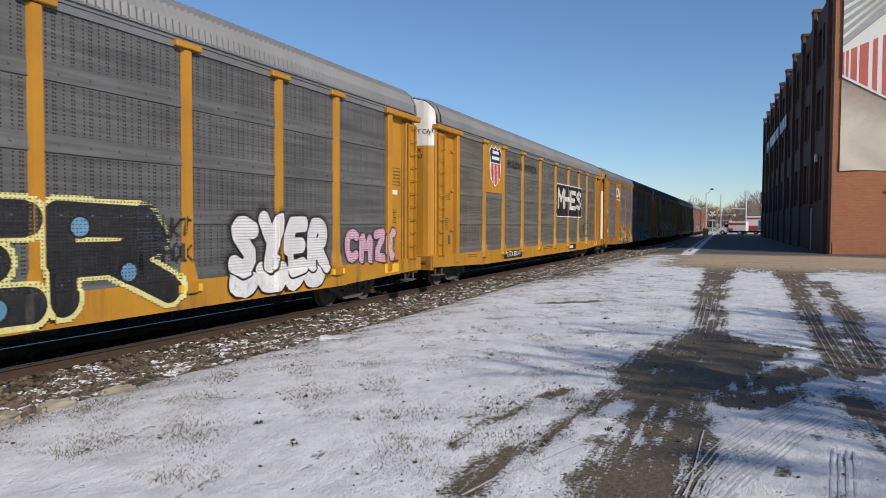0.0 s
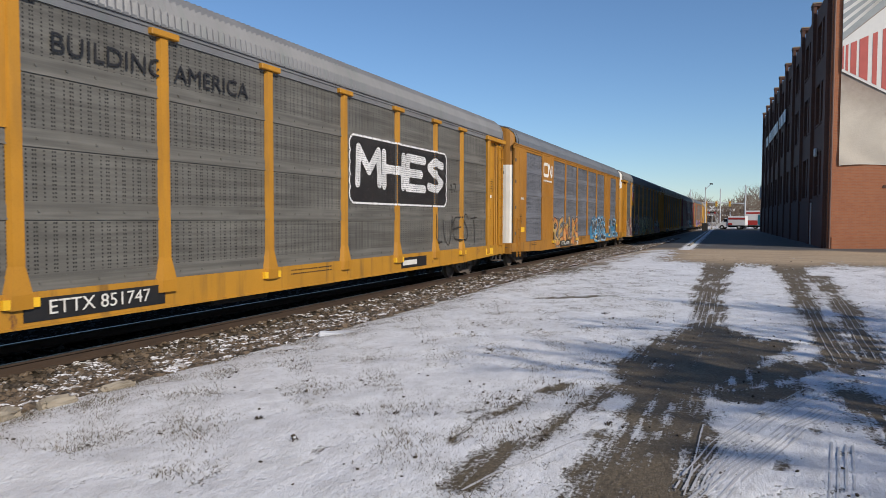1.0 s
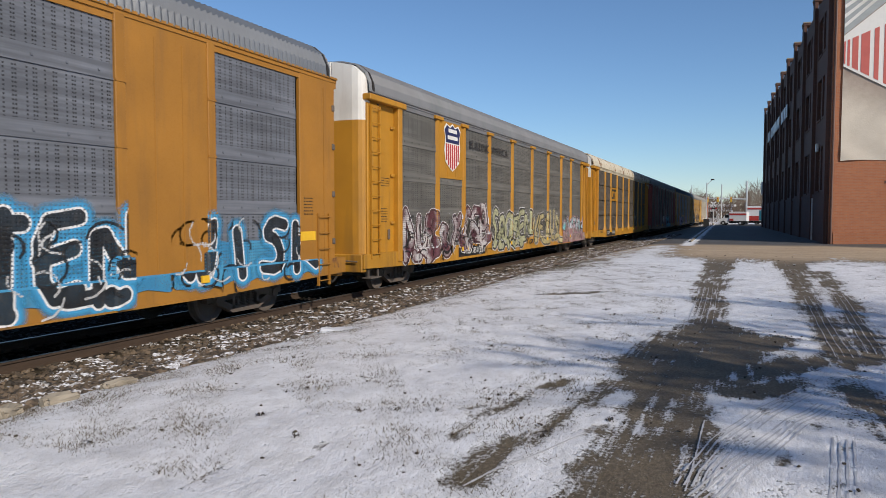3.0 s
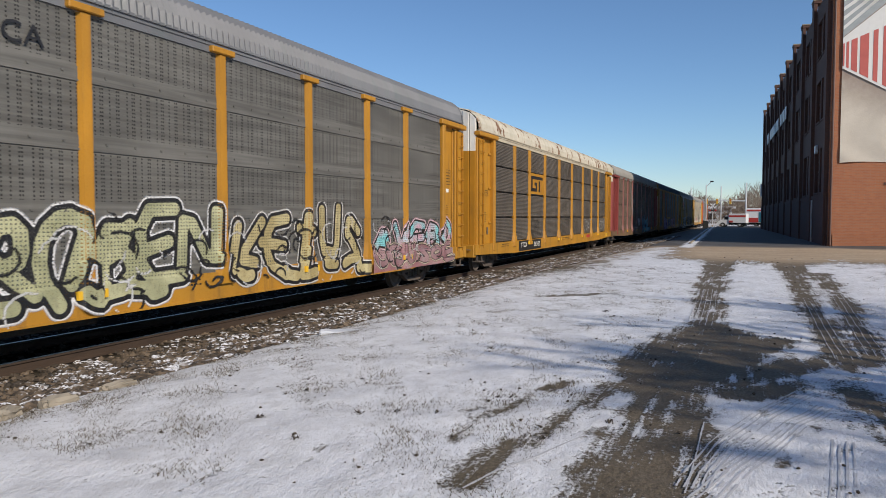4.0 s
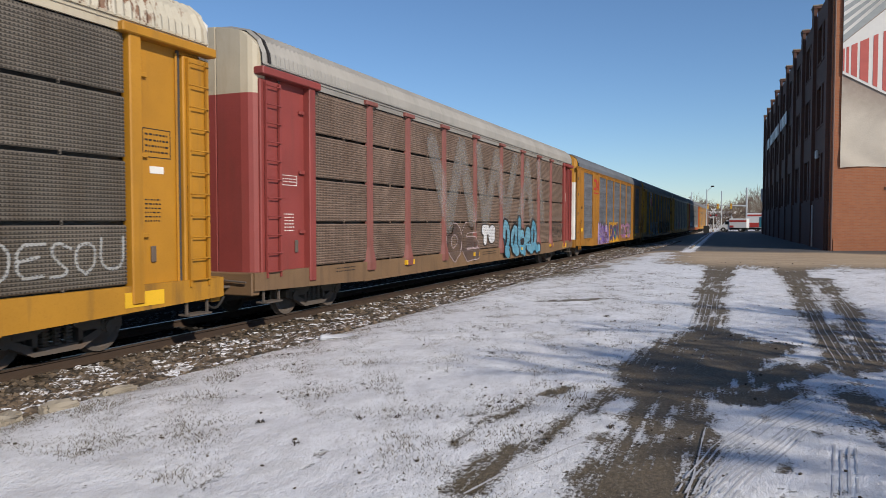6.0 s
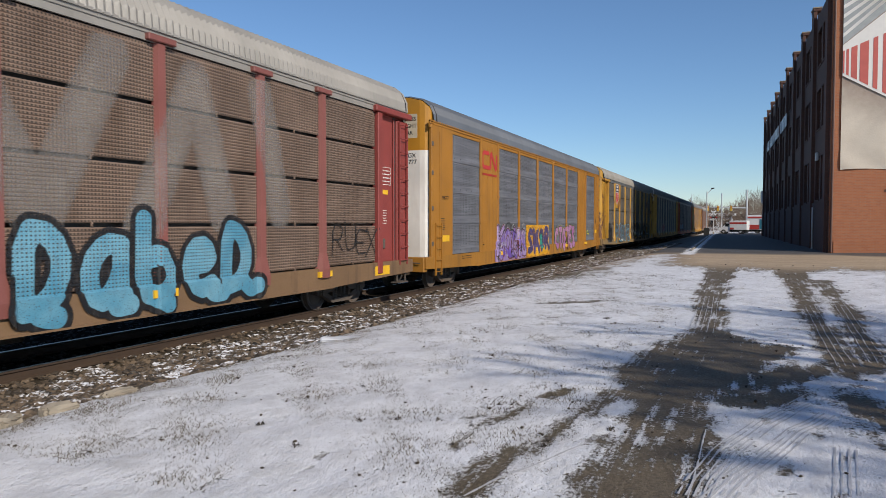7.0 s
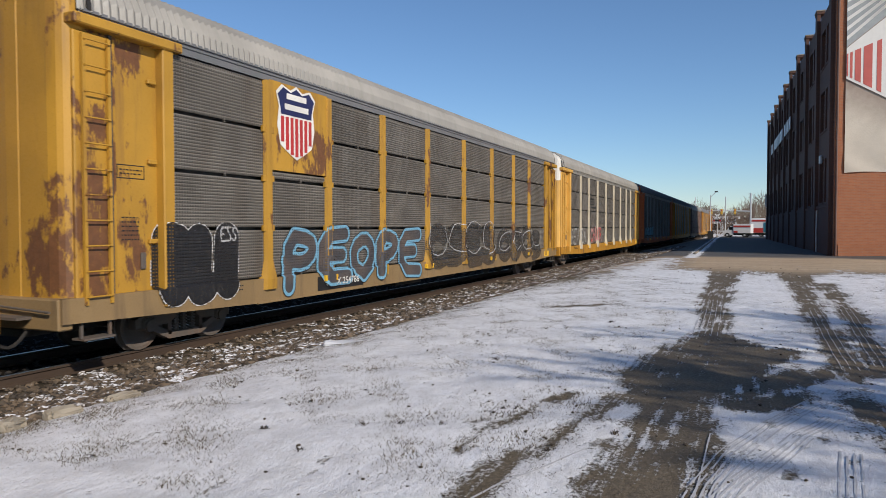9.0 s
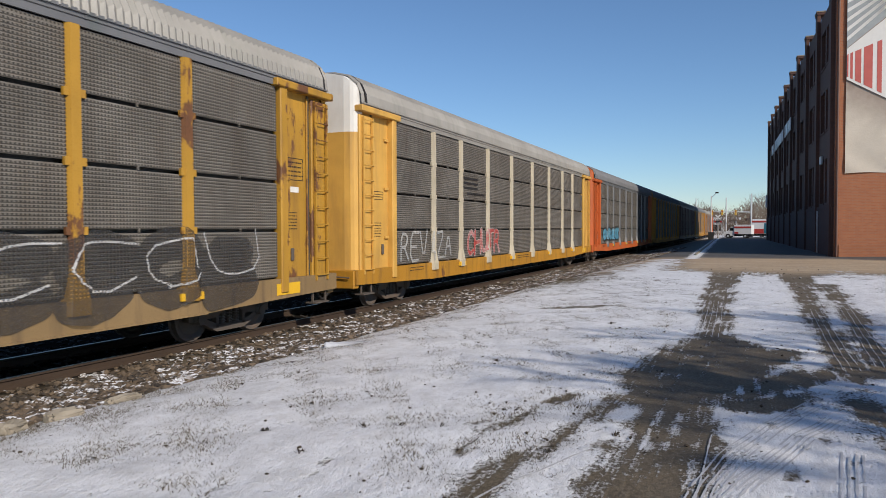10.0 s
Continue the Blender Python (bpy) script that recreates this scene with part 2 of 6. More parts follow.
M["concrete"] = plain("weathered_concrete", (0.29, 0.25, 0.19), 0.85)
# stone without snow caps, darkened in colour to hold the shade below the cars
M["track_stone"] = plain("shade_toned_track_stone", (0.030, 0.026, 0.022), 0.95, vary=0.5, scale=12)
M["glass"] = plain("dark_window_glass", (0.02, 0.022, 0.026), 0.12)
M["glass_pale"] = plain("pale_window_blind", (0.32, 0.32, 0.32), 0.4)
M["sign_white"] = plain("white_sign", (0.72, 0.72, 0.72), 0.5, vary=0.1)


def banner_mat():
    """Cloth with a printed floor that fades into a plain pale foot."""
    n = Nodes("banner_cloth")
    x, y, z = n.xyz()
    f = n.ramp(n.math('ADD', n.math('ADD', z, n.math('MULTIPLY', x, 0.42)), n.math('MULTIPLY', n.noise(1.4, 5), 1.6)), 4.3, 7.0)
    g = n.noise(0.9, 5)
    return n.done(n.mix(f, n.mix(g, (0.50, 0.44, 0.36), (0.66, 0.59, 0.49)), n.mix(n.noise(2.5, 4), (0.22, 0.16, 0.13), (0.34, 0.27, 0.22))), 0.8, 0.0, n.noise(9, 4), 0.3, 0.03)


M["banner"] = banner_mat()
M["banner_white"] = plain("banner_print_white", (0.72, 0.70, 0.66), 0.8, vary=0.08)
M["banner_red"] = plain("banner_print_red", (0.50, 0.12, 0.10), 0.8, vary=0.2, scale=1.5)
M["banner_beam"] = plain("banner_print_beam", (0.34, 0.36, 0.36), 0.8)
M["galv"] = plain("galvanised_pole", (0.55, 0.56, 0.57), 0.45, 0.3)
M["bark"] = plain("grey_brown_bark", (0.11, 0.085, 0.065), 0.9, vary=0.4, scale=6)
M["twig"] = plain("winter_twigs", (0.15, 0.108, 0.08), 0.9, vary=0.4)
M["straw"] = plain("dry_grass", (0.13, 0.108, 0.075), 0.9, vary=0.5, scale=9)
M["clod"] = plain("dark_clod", (0.055, 0.042, 0.03), 0.95, vary=0.5, scale=20)
M["vehicle_white"] = plain("white_vehicle_paint", (0.78, 0.78, 0.78), 0.35, vary=0.05)
M["vehicle_red"] = plain("red_vehicle_stripe", (0.45, 0.05, 0.04), 0.4, vary=0.1)
M["vehicle_teal"] = plain("teal_vehicle_print", (0.03, 0.16, 0.22), 0.4, vary=0.3)
M["tyre"] = plain("tyre_rubber", (0.02, 0.02, 0.02), 0.85)
M["lamp_red"] = plain("red_lens", (0.4, 0.02, 0.02), 0.3)
M["signal_yellow"] = plain("signal_housing_yellow", (0.55, 0.33, 0.03), 0.5)
M["tyre_mark"] = plain("packed_dirty_snow", (0.46, 0.455, 0.46), 0.7, vary=0.4, scale=9)
# snow on the slab, dimmed and slightly blue to carry shade in its colour
M["snowcap"] = plain("shade_dimmed_snow", (0.52, 0.53, 0.56), 0.6, vary=0.08)
M["roof_far"] = plain("pale_roof", (0.60, 0.62, 0.64), 0.6)


# ---- mesh helpers ----
def part(name, bm, material, parent=None, label="", m=None):
    """Links a bmesh as one mesh object, under a thing or a part if one is given."""
    me = bpy.data.meshes.new(name)
    bm.to_mesh(me)
    bm.free()
    me.materials.append(material)
    return place(name, me, parent, label, m)


def place(name, me, parent=None, label="", m=None):
    ob = new(name, me)
    ob.parent = parent
    if m is not None:
        ob.matrix_basis = m
    if label:
        tagged(ob, label)
    return ob


def add_box(bm, x0, x1, y0, y1, z0, z1, bevel=0.0):
    r = bmesh.ops.create_cube(bm, size=1)
    for v in r["verts"]:
        v.co = ((x0 + x1) / 2 + v.co.x * (x1 - x0), (y0 + y1) / 2 + v.co.y * (y1 - y0), (z0 + z1) / 2 + v.co.z * (z1 - z0))
    if bevel:
        es = list({e for v in r["verts"] for e in v.link_edges})
        bmesh.ops.bevel(bm, geom=es, offset=bevel, segments=1, affect='EDGES')


def box(*a, bevel=0.0):
    bm = bmesh.new()
    add_box(bm, *a, bevel=bevel)
    return bm


def add_prism(bm, outline, axis, lo, hi):
    """A closed outline (pairs in the two other axes, in order) drawn out along axis."""
    def at(p, h):
        q = list(p)
        q.insert(axis, h)
        return q
    a = [bm.verts.new(at(p, lo)) for p in outline]
    b = [bm.verts.new(at(p, hi)) for p in outline]
    k = len(outline)
    bm.faces.new(a)
    bm.faces.new(b[::-1])
    for i in range(k):
        bm.faces.new((a[i], b[i], b[(i + 1) % k], a[(i + 1) % k]))
    bmesh.ops.recalc_face_normals(bm, faces=bm.faces)


def prism(outline, axis, lo, hi):
    bm = bmesh.new()
    add_prism(bm, outline, axis, lo, hi)
    return bm


def add_rod(bm, p, q, r0, r1=None, sides=8):
    p, q = Vector(p), Vector(q)
    d = q - p
    mtx = Matrix.Translation((p + q) / 2) @ d.to_track_quat('Z', 'Y').to_matrix().to_4x4()
    bmesh.ops.create_cone(bm, cap_ends=True, segments=sides, radius1=r0, radius2=r0 if r1 is None else r1, depth=d.length, matrix=mtx)


def rod(*a, **k):
    bm = bmesh.new()
    add_rod(bm, *a, **k)
    return bm


def mesh_of(name, verts, faces, material, attributes=()):
    me = bpy.data.meshes.new(name)
    me.from_pydata(verts, [], faces)
    me.materials.append(material)
    for key, values in attributes:
        me.attributes.new(key, 'FLOAT', 'POINT').data.foreach_set("value", np.asarray(values, dtype=np.float32).ravel())
    me.update()
    return me


def smooth(a, b, x):
    t = np.clip((x - a) / (b - a), 0, 1)
    return t * t * (3 - 2 * t)


def lettering(text, size, material, parent, m, label="", name="lettering", wide=1.0):
    """Words in the built-in font as a thin mesh; m puts its x along the writing and its z out of the face."""
    cu = bpy.data.curves.new(name, 'FONT')
    cu.body, cu.size, cu.extrude, cu.align_x, cu.align_y = text, size, 0.002, 'CENTER', 'CENTER'
    cu.resolution_u = 3
    ob = bpy.data.objects.new(name, cu)
    scene.collection.objects.link(ob)
    bpy.context.view_layer.update()
    me = bpy.data.meshes.new_from_object(ob)
    bpy.data.objects.remove(ob)
    me.transform(Matrix.Diagonal((wide, 1, 1, 1)))
    me.materials.clear()
    me.materials.append(material)
    return place(name, me, parent, label, m)


def on_side(x, y, z):
    """A pose on a wall that faces +x: writing runs along +y, up is +z."""
    return Matrix.Translation((x, y, z)) @ Matrix(((0, 0, 1, 0), (1, 0, 0, 0), (0, 1, 0, 0), (0, 0, 0, 1)))


def on_end(x, y, z):
    """A pose on a wall that faces -y: writing runs along +x."""
    return Matrix.Translation((x, y, z)) @ Matrix(((1, 0, 0, 0), (0, 0, -1, 0), (0, 1, 0, 0), (0, 0, 0, 1)))


# ---- ground and track ----
SIDE_X, HALF, RAIL_Z = -8.9, 1.6, -0.47
BEND_AT, BEND_R = 170.0, 700.0


def along(s):
    """The track's centre line: straight past the camera, then a slow bend to the left. Gives x, y and heading."""
    x0 = SIDE_X - HALF
    if s <= BEND_AT:
        return x0, s, 0.0
    a = (s - BEND_AT) / BEND_R
    return x0 - BEND_R * (1 - math.cos(a)), BEND_AT + BEND_R * math.sin(a), math.degrees(a)


def land(x, y):
    """Height of the ground."""
    x, y = np.asarray(x, float), np.asarray(y, float)
    z = -0.25 * smooth(24, 50, y)
    bend = np.where(y > BEND_AT, (y - BEND_AT) ** 2 / (2 * BEND_R), 0.0)
    rel = x + bend
    t = smooth(-4.8, -8.8, rel)
    z = z * (1 - t) + t * -0.64
    z = z + 0.03 * np.sin(x * 0.9 + y * 0.35) * smooth(2, 6, np.abs(x + 1)) * (1 - t)
    return z


def seg_dist(X, Y, pts):
    """Distance to a chain of points with half widths, minus the half width there."""
    best = np.full(X.shape, 1e9)
    for (ax, ay, aw), (bx, by, bw) in zip(pts, pts[1:]):
        dx, dy = bx - ax, by - ay
        t = np.clip(((X - ax) * dx + (Y - ay) * dy) / (dx * dx + dy * dy), 0, 1)
        best = np.minimum(best, np.hypot(X - ax - t * dx, Y - ay - t * dy) - (aw + t * (bw - aw)))
    return best


RUTS = [
    [(-0.62, 1.0, .36), (-0.62, 4.1, .36), (-0.60, 5.0, .32), (-0.60, 6.3, .31), (-0.63, 6.9, .38), (-0.72, 7.7, .50), (-0.62, 8.6, .66), (-0.45, 9.7, .72), (-0.35, 10.5, .5), (-0.52, 11.3, .28), (-0.58, 13.0, .24),
     (-0.72, 16.5, .30), (-0.78, 21.5, .34), (-0.86, 28.7, .55), (-0.9, 34.0, 1.0)],
    [(0.05, 9.5, .25), (0.38, 10.2, .22)],
    [(1.05, 8.6, .06), (1.09, 10.0, .12), (1.10, 12.0, .14), (1.15, 15.1, .16), (1.29, 20.5, .24), (1.5, 30.0, .6)],
    [(1.42, 9.0, .08), (1.50, 10.6, .10), (1.66, 13.6, .13), (1.87, 17.7, .17), (1.95, 23.0, .35)],
    [(1.20, 6.2, .16), (1.08, 6.9, .10), (0.98, 7.5, .05)],
]
# fainter bare patches and thin streaks, half covered
SCUFFS = [
    [(0.30, 8.2, .16), (0.75, 8.9, .14)], [(-0.15, 6.9, .10), (0.15, 7.1, .16), (0.40, 7.5, .10)], [(-0.07, 7.4, .08), (0.31, 8.1, .14)],
    [(-1.05, 6.9, .20), (-1.25, 6.4, .15), (-1.33, 5.75, .07), (-1.42, 5.2, .06), (-1.54, 4.7, .06), (-1.58, 3.9, .05)],
    [(-2.0, 4.8, .02), (-1.94, 5.5, .03), (-1.74, 6.2, .03), (-1.58, 6.85, .02)],
    [(-3.9, 14.0, .12), (-3.2, 14.6, .16), (-2.5, 15.4, .06)],
]
TREADS = []
TREADS += [[(x, y, .035), (x + .04, y + .2, .045)] for x, y in ((-1.95, 4.64), (-1.85, 4.06), (-1.79, 6.44), (-1.67, 6.62), (-1.06, 5.24), (-1.69, 5.25), (-2.13, 5.45), (0.64, 5.47), (0.37, 5.65), (0.50, 5.92), (0.26, 5.04), (-2.77, 3.72), (-2.79, 4.14), (0.07, 7.14), (0.13, 6.25))]


def grid(lo, hi, step, grow=1.0):
    out, v = [], lo
    while v < hi:
        out.append(v)
        v += step
        step *= grow
    return out


def build_ground():
    xs = [-900, -500, -250, -120, -60, -30, -20, -15] + grid(-12, -4.2, 0.16) + grid(-4.2, 3.4, 0.06) + grid(3.4, 12, 0.3) + [13, 16, 20, 30, 50, 90, 160, 300, 600, 900]
    ys = [-300, -150, -80, -40, -20, -10, -4, 0, 1.5] + grid(2.4, 9.0, 0.06) + grid(9.0, 70, 0.07, 1.016) + [74, 80, 88, 98, 110, 125, 140, 160, 180, 210, 250, 300, 400, 600, 1000, 1800]
    X, Y = np.meshgrid(xs, ys)
    Z = land(X, Y)
    mud = np.full(X.shape, 1e9)
    for r in RUTS:
        mud = np.minimum(mud, seg_dist(X, Y, r))
    bare = np.clip(0.62 - mud / 0.3, 0, 1)
    # how much snow the wheels have left, from near to far
    bare = bare * np.interp(Y, [3, 5, 6.2, 7.5, 11, 12, 14, 18, 24, 28], [.72, .74, .90, 1.0, 1.0, .84, .80, .84, .9, 1.0])
    scuff = np.full(X.shape, 1e9)
    for r in SCUFFS:
        scuff = np.minimum(scuff, seg_dist(X, Y, r))
    bare = np.maximum(bare, 0.80 * np.clip(0.75 - scuff / 0.22, 0, 1))
    # the sunlit yard in front of the brick building is bare earth; past it the road
    yard = smooth(24.5, 33, Y + 0.35 * np.sin(X * 1.3)) * smooth(-4.6, -1.6, X + 0.06 * (Y - 30))
    edge = smooth(-3.4, -5.6, X) * smooth(16, 24, Y) * 0.75
    bare = np.maximum.reduce([bare, yard, edge])
    patch = 0.28 * np.sin(X * 1.7 + 2 * np.sin(Y * 0.5)) * np.sin(Y * 0.9 + X * 0.6)
    snow = 0.96 - 0.10 * smooth(-2.2, -0.8, X) - bare * 0.80 - 0.3 * yard + np.where(bare > 0.2, patch * 0.6, 0.0)
    snow = snow - 0.14 * smooth(-0.6, 0.3, X) * smooth(11, 9, Y) * smooth(6.2, 7.4, Y)
    snow = np.where((Y > 29) & (np.abs(X - 3.2) < 6) & (Y < 33), snow + 0.35 * np.sin(X * 2.3) * smooth(1.5, 3, X), snow)
    rel = X + np.where(Y > BEND_AT, (Y - BEND_AT) ** 2 / (2 * BEND_R), 0.0)
    snow = np.where(rel < -5.6, np.minimum(snow, 0.80 - 0.60 * smooth(-5.9, -7.4, rel)), snow)
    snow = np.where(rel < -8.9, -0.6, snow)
    road = smooth(46, 50, Y) * smooth(-9.5, -8.5, rel)
    kerb = np.exp(-((X + 3.4 + (Y - 47) * 0.026) / 0.55) ** 2) * smooth(40, 46, Y) * smooth(175, 150, Y)
    snow = np.where(Y > 45, np.where(rel > -9, -0.4 + 1.5 * kerb, snow), snow)
    far = smooth(150, 170, Y)
    snow = np.where(Y > 150, 0.25 + 0.45 * far, snow)
    tread = np.zeros(X.shape)
    for r in TREADS:
        tread = np.maximum(tread, np.clip(1 - seg_dist(X, Y, r) / 0.03, 0, 1))
    Z = Z - 0.012 * np.clip(bare, 0, 1) - 0.006 * tread
    Z = Z + np.where((Y < 30) & (X > -6), 0.012 * np.sin(X * 5.1 + np.sin(Y * 3)) * np.sin(Y * 4.3 + X), 0)
    ny, nx = X.shape
    verts = np.stack([X, Y, Z], -1).reshape(-1, 3).tolist()
    i = np.arange(ny * nx).reshape(ny, nx)
    faces = np.stack([i[:-1, :-1], i[:-1, 1:], i[1:, 1:], i[1:, :-1]], -1).reshape(-1, 4).tolist()
    me = mesh_of("ground", verts, faces, M["ground"], (("snow", snow), ("tread", tread), ("road", road), ("train_shade", smooth(-9.0, -9.7, rel)), ("dry", np.maximum(yard, edge) * smooth(24, 29, Y))))
    me.shade_smooth()
    tagged(new("ground", me), "thin trodden snow over mud, grass and worn tarmac", "ground", kind="structure")


build_ground()


def build_rails():
    ss = [-60, 0, 60, 120] + [BEND_AT + 12 * k for k in range(40)]
    head = [(-.036, 0), (.036, 0), (.036, -.035), (.009, -.05), (.009, -.14), (.07, -.165), (.07, -.18), (-.07, -.18), (-.07, -.165), (-.009, -.14), (-.009, -.05), (-.036, -.035)]
    for side in (-0.753, 0.753):
        verts, faces, k = [], [], len(head)
        for s in ss:
            x, y, a = along(s)
            c, n = math.cos(radians(a)), math.sin(radians(a))
            verts += [(x + (side + p) * c, y + (side + p) * n, RAIL_Z + q) for p, q in head]
        for j in range(len(ss) - 1):
            faces += [(j * k + i, j * k + (i + 1) % k, (j + 1) * k + (i + 1) % k, (j + 1) * k + i) for i in range(k)]
        me = mesh_of("rail", verts, faces, M["rail_side"])
        me.materials.append(M["rail_top"])
        for f in me.polygons:
            f.material_index = 1 if f.index % k == 0 else 0
        tagged(new("rail", me), "rusty steel rail with a polished running surface", "rail", "rails of the track", "structure")
    # sleepers
    bm = box(-1.3, 1.3, -0.115, 0.115, -0.16, 0.0, bevel=0.012)
    me = bpy.data.meshes.new("sleeper")
    bm.to_mesh(me)
    bm.free()
    me.materials.append(M["clod"])
    for k in range(200):
        x, y, a = along(-4 + 0.55 * k)
        tagged(place("sleeper", me, None, "", pose(x, y, RAIL_Z - 0.185, 0, 0, a)), "dark creosoted timber sleeper bedded in ballast", "sleeper", "sleepers of the track")


build_rails()


def stones(name, count, x_lo, x_hi, y_lo, y_hi, r_lo, r_hi, material, thin=1.0):
    """Angular stones strewn over the ground, denser near the camera."""
    rng = np.random.default_rng(5)
    base = np.array([(1, 0, 0), (-1, 0, 0), (0, 1, 0), (0, -1, 0), (0, 0, 1), (0, 0, -1), (.6, .6, .5), (-.6, .5, .6), (.5, -.6, .55), (-.55, -.6, .5)], float)
    tri = [(4, 6, 7), (4, 7, 9), (4, 9, 8), (4, 8, 6), (6, 0, 2), (6, 2, 7), (7, 2, 1), (7, 1, 9), (9, 1, 3), (9, 3, 8), (8, 3, 0), (8, 0, 6), (5, 2, 0), (5, 1, 2), (5, 3, 1), (5, 0, 3)]
    verts, faces = [], []
    u = rng.random(count)
    ys = y_lo * (y_hi / y_lo) ** u
    xs = x_lo + (x_hi - x_lo) * rng.random(count) ** thin
    zs = land(xs, ys)
    for x, y, z in zip(xs, ys, zs):
        r = rng.uniform(r_lo, r_hi) * (1 + y / 60)
        p = base * rng.uniform(0.65, 1.25, (10, 1)) * np.array([r, r * rng.uniform(.7, 1.4), r * rng.uniform(.5, .9)])
        a = rng.uniform(0, 6.28)
        c, s = math.cos(a), math.sin(a)
        o = len(verts)
        verts += [(x + px * c - py * s, y + px * s + py * c, z + pz + r * 0.15) for px, py, pz in p]
        faces += [(o + i, o + j, o + k) for i, j, k in tri]
    return mesh_of(name, verts, faces, material)


tagged(new("ballast", stones("ballast", 17000, -9.66, -6.0, 3.2, 75, 0.022, 0.058, M["stone"], 0.85)),
       "grey crushed stone ballast dusted with snow beside the rail", "ballast", kind="stuff")
tagged(new("track_bed", stones("track_bed", 3000, -13.4, -9.85, 3.0, 60, 0.025, 0.05, M["track_stone"])), "crushed stone between the rails, coloured dark for under-car shade", "ballast", kind="stuff")
tagged(new("pebbles", stones("pebbles", 500, -6.4, 3.2, 3.4, 32, 0.006, 0.018, M["clod"])), "dark crumbs of earth and grit on the snow", "pebbles", kind="stuff")


def build_grass():
    rng = np.random.default_rng(11)
    verts, faces = [], []
    n = 19000
    y = 3.3 * (24 / 3.3) ** rng.random(n)
    x = -6.2 + 5.0 * rng.random(n) ** 1.25
    keep = (np.sin(x * 2.1 + np.sin(y * 1.3) * 2) * np.sin(y * 1.1 + x) > -0.95 + 0.16 * (x + 6))
    keep &= np.min([seg_dist(x, y, r) for r in RUTS], 0) > 0.1
    for px, py, pz in zip(x[keep], y[keep], land(x[keep], y[keep])):
        for _ in range(4):
            a, l, w = rng.uniform(0, 6.28), rng.uniform(.005, .022), rng.uniform(.0018, .0035) * (1 + py / 18)
            lean = rng.uniform(-.03, .03, 2)
            dx, dy = math.cos(a) * w, math.sin(a) * w
            qx, qy = px + rng.uniform(-.06, .06), py + rng.uniform(-.06, .06)
            o = len(verts)
            verts += [(qx - dx, qy - dy, pz - .01), (qx + dx, qy + dy, pz - .01), (qx + lean[0], qy + lean[1], pz + l)]
            faces.append((o, o + 1, o + 2))
    tagged(new("dry_grass", mesh_of("dry_grass", verts, faces, M["straw"])), "short dead grass poking through thin snow", "grass", kind="stuff")


build_grass()


def tyre_marks():
    """Grooves of tyre treads, packed into the snow as narrow ribbons."""
    rng = random.Random(17)
    verts, faces = [], []

    def ribbon(pts, w):
        fine = []
        for (ax, ay), (bx, by) in zip(pts, pts[1:]):
            k = max(2, int(math.hypot(bx - ax, by - ay) / .05))
            fine += [(ax + (bx - ax) * i / k, ay + (by - ay) * i / k) for i in range(k)]
        prev = None
        for i, (x, y) in enumerate(fine[:-1]):
            if rng.random() < .07:
                prev = None
                continue
            dx, dy = fine[i + 1][0] - x, fine[i + 1][1] - y
            l = math.hypot(dx, dy)
            ww = w * rng.uniform(.5, 1.2)
            z = float(land(x, y)) + 0.012 * math.sin(x * 5.1 + math.sin(y * 3)) * math.sin(y * 4.3 + x) + 0.004
            o = len(verts)
            verts.extend([(x - dy / l * ww, y + dx / l * ww, z), (x + dy / l * ww, y - dx / l * ww, z)])
            if prev is not None:
                faces.append((prev, prev + 1, o + 1, o))
            prev = o
    def sweep(pts, count, gap, w):
        for k in range(count):
            line = []
            for i, (x, y) in enumerate(pts):
                (ax, ay), (bx, by) = pts[max(0, i - 1)], pts[min(len(pts) - 1, i + 1)]
                l = math.hypot(bx - ax, by - ay)
                off = (k - (count - 1) / 2) * gap
                line.append((x + (by - ay) / l * off, y - (bx - ax) / l * off))
            ribbon(line, w)
    sweep([(-0.27, 4.40), (-0.24, 4.73), (-0.12, 5.33), (0.07, 6.0), (0.35, 6.8), (0.70, 7.6)], 5, .045, .008)
    sweep([(-0.20, 4.20), (-0.01, 4.89), (0.18, 5.46), (0.39, 6.08), (0.72, 6.85)], 5, .042, .009)
    sweep([(0.52, 4.3), (0.60, 5.0), (0.70, 5.9)], 4, .045, .008)
    sweep([(-0.30, 4.3), (-0.28, 5.3), (-0.27, 6.3)], 1, .05, .007)
    sweep([(-0.62, 11.2), (-0.66, 13.5), (-0.75, 17.0)], 5, .09, .006)
    sweep([(1.08, 9.2), (1.12, 12.0), (1.2, 16.0)], 3, .09, .006)
    sweep([(1.46, 9.6), (1.62, 13.0), (1.8, 17.0)], 3, .09, .006)
    sweep([(-1.55, 3.87), (-1.41, 4.31), (-1.22, 4.78), (-1.01, 5.3)], 1, .05, .010)
    tagged(new("tyre_marks", mesh_of("tyre_marks", verts, faces, M["tyre_mark"])), "grey tyre tread grooves pressed into the snow", "tyre marks", kind="stuff")


tyre_marks()


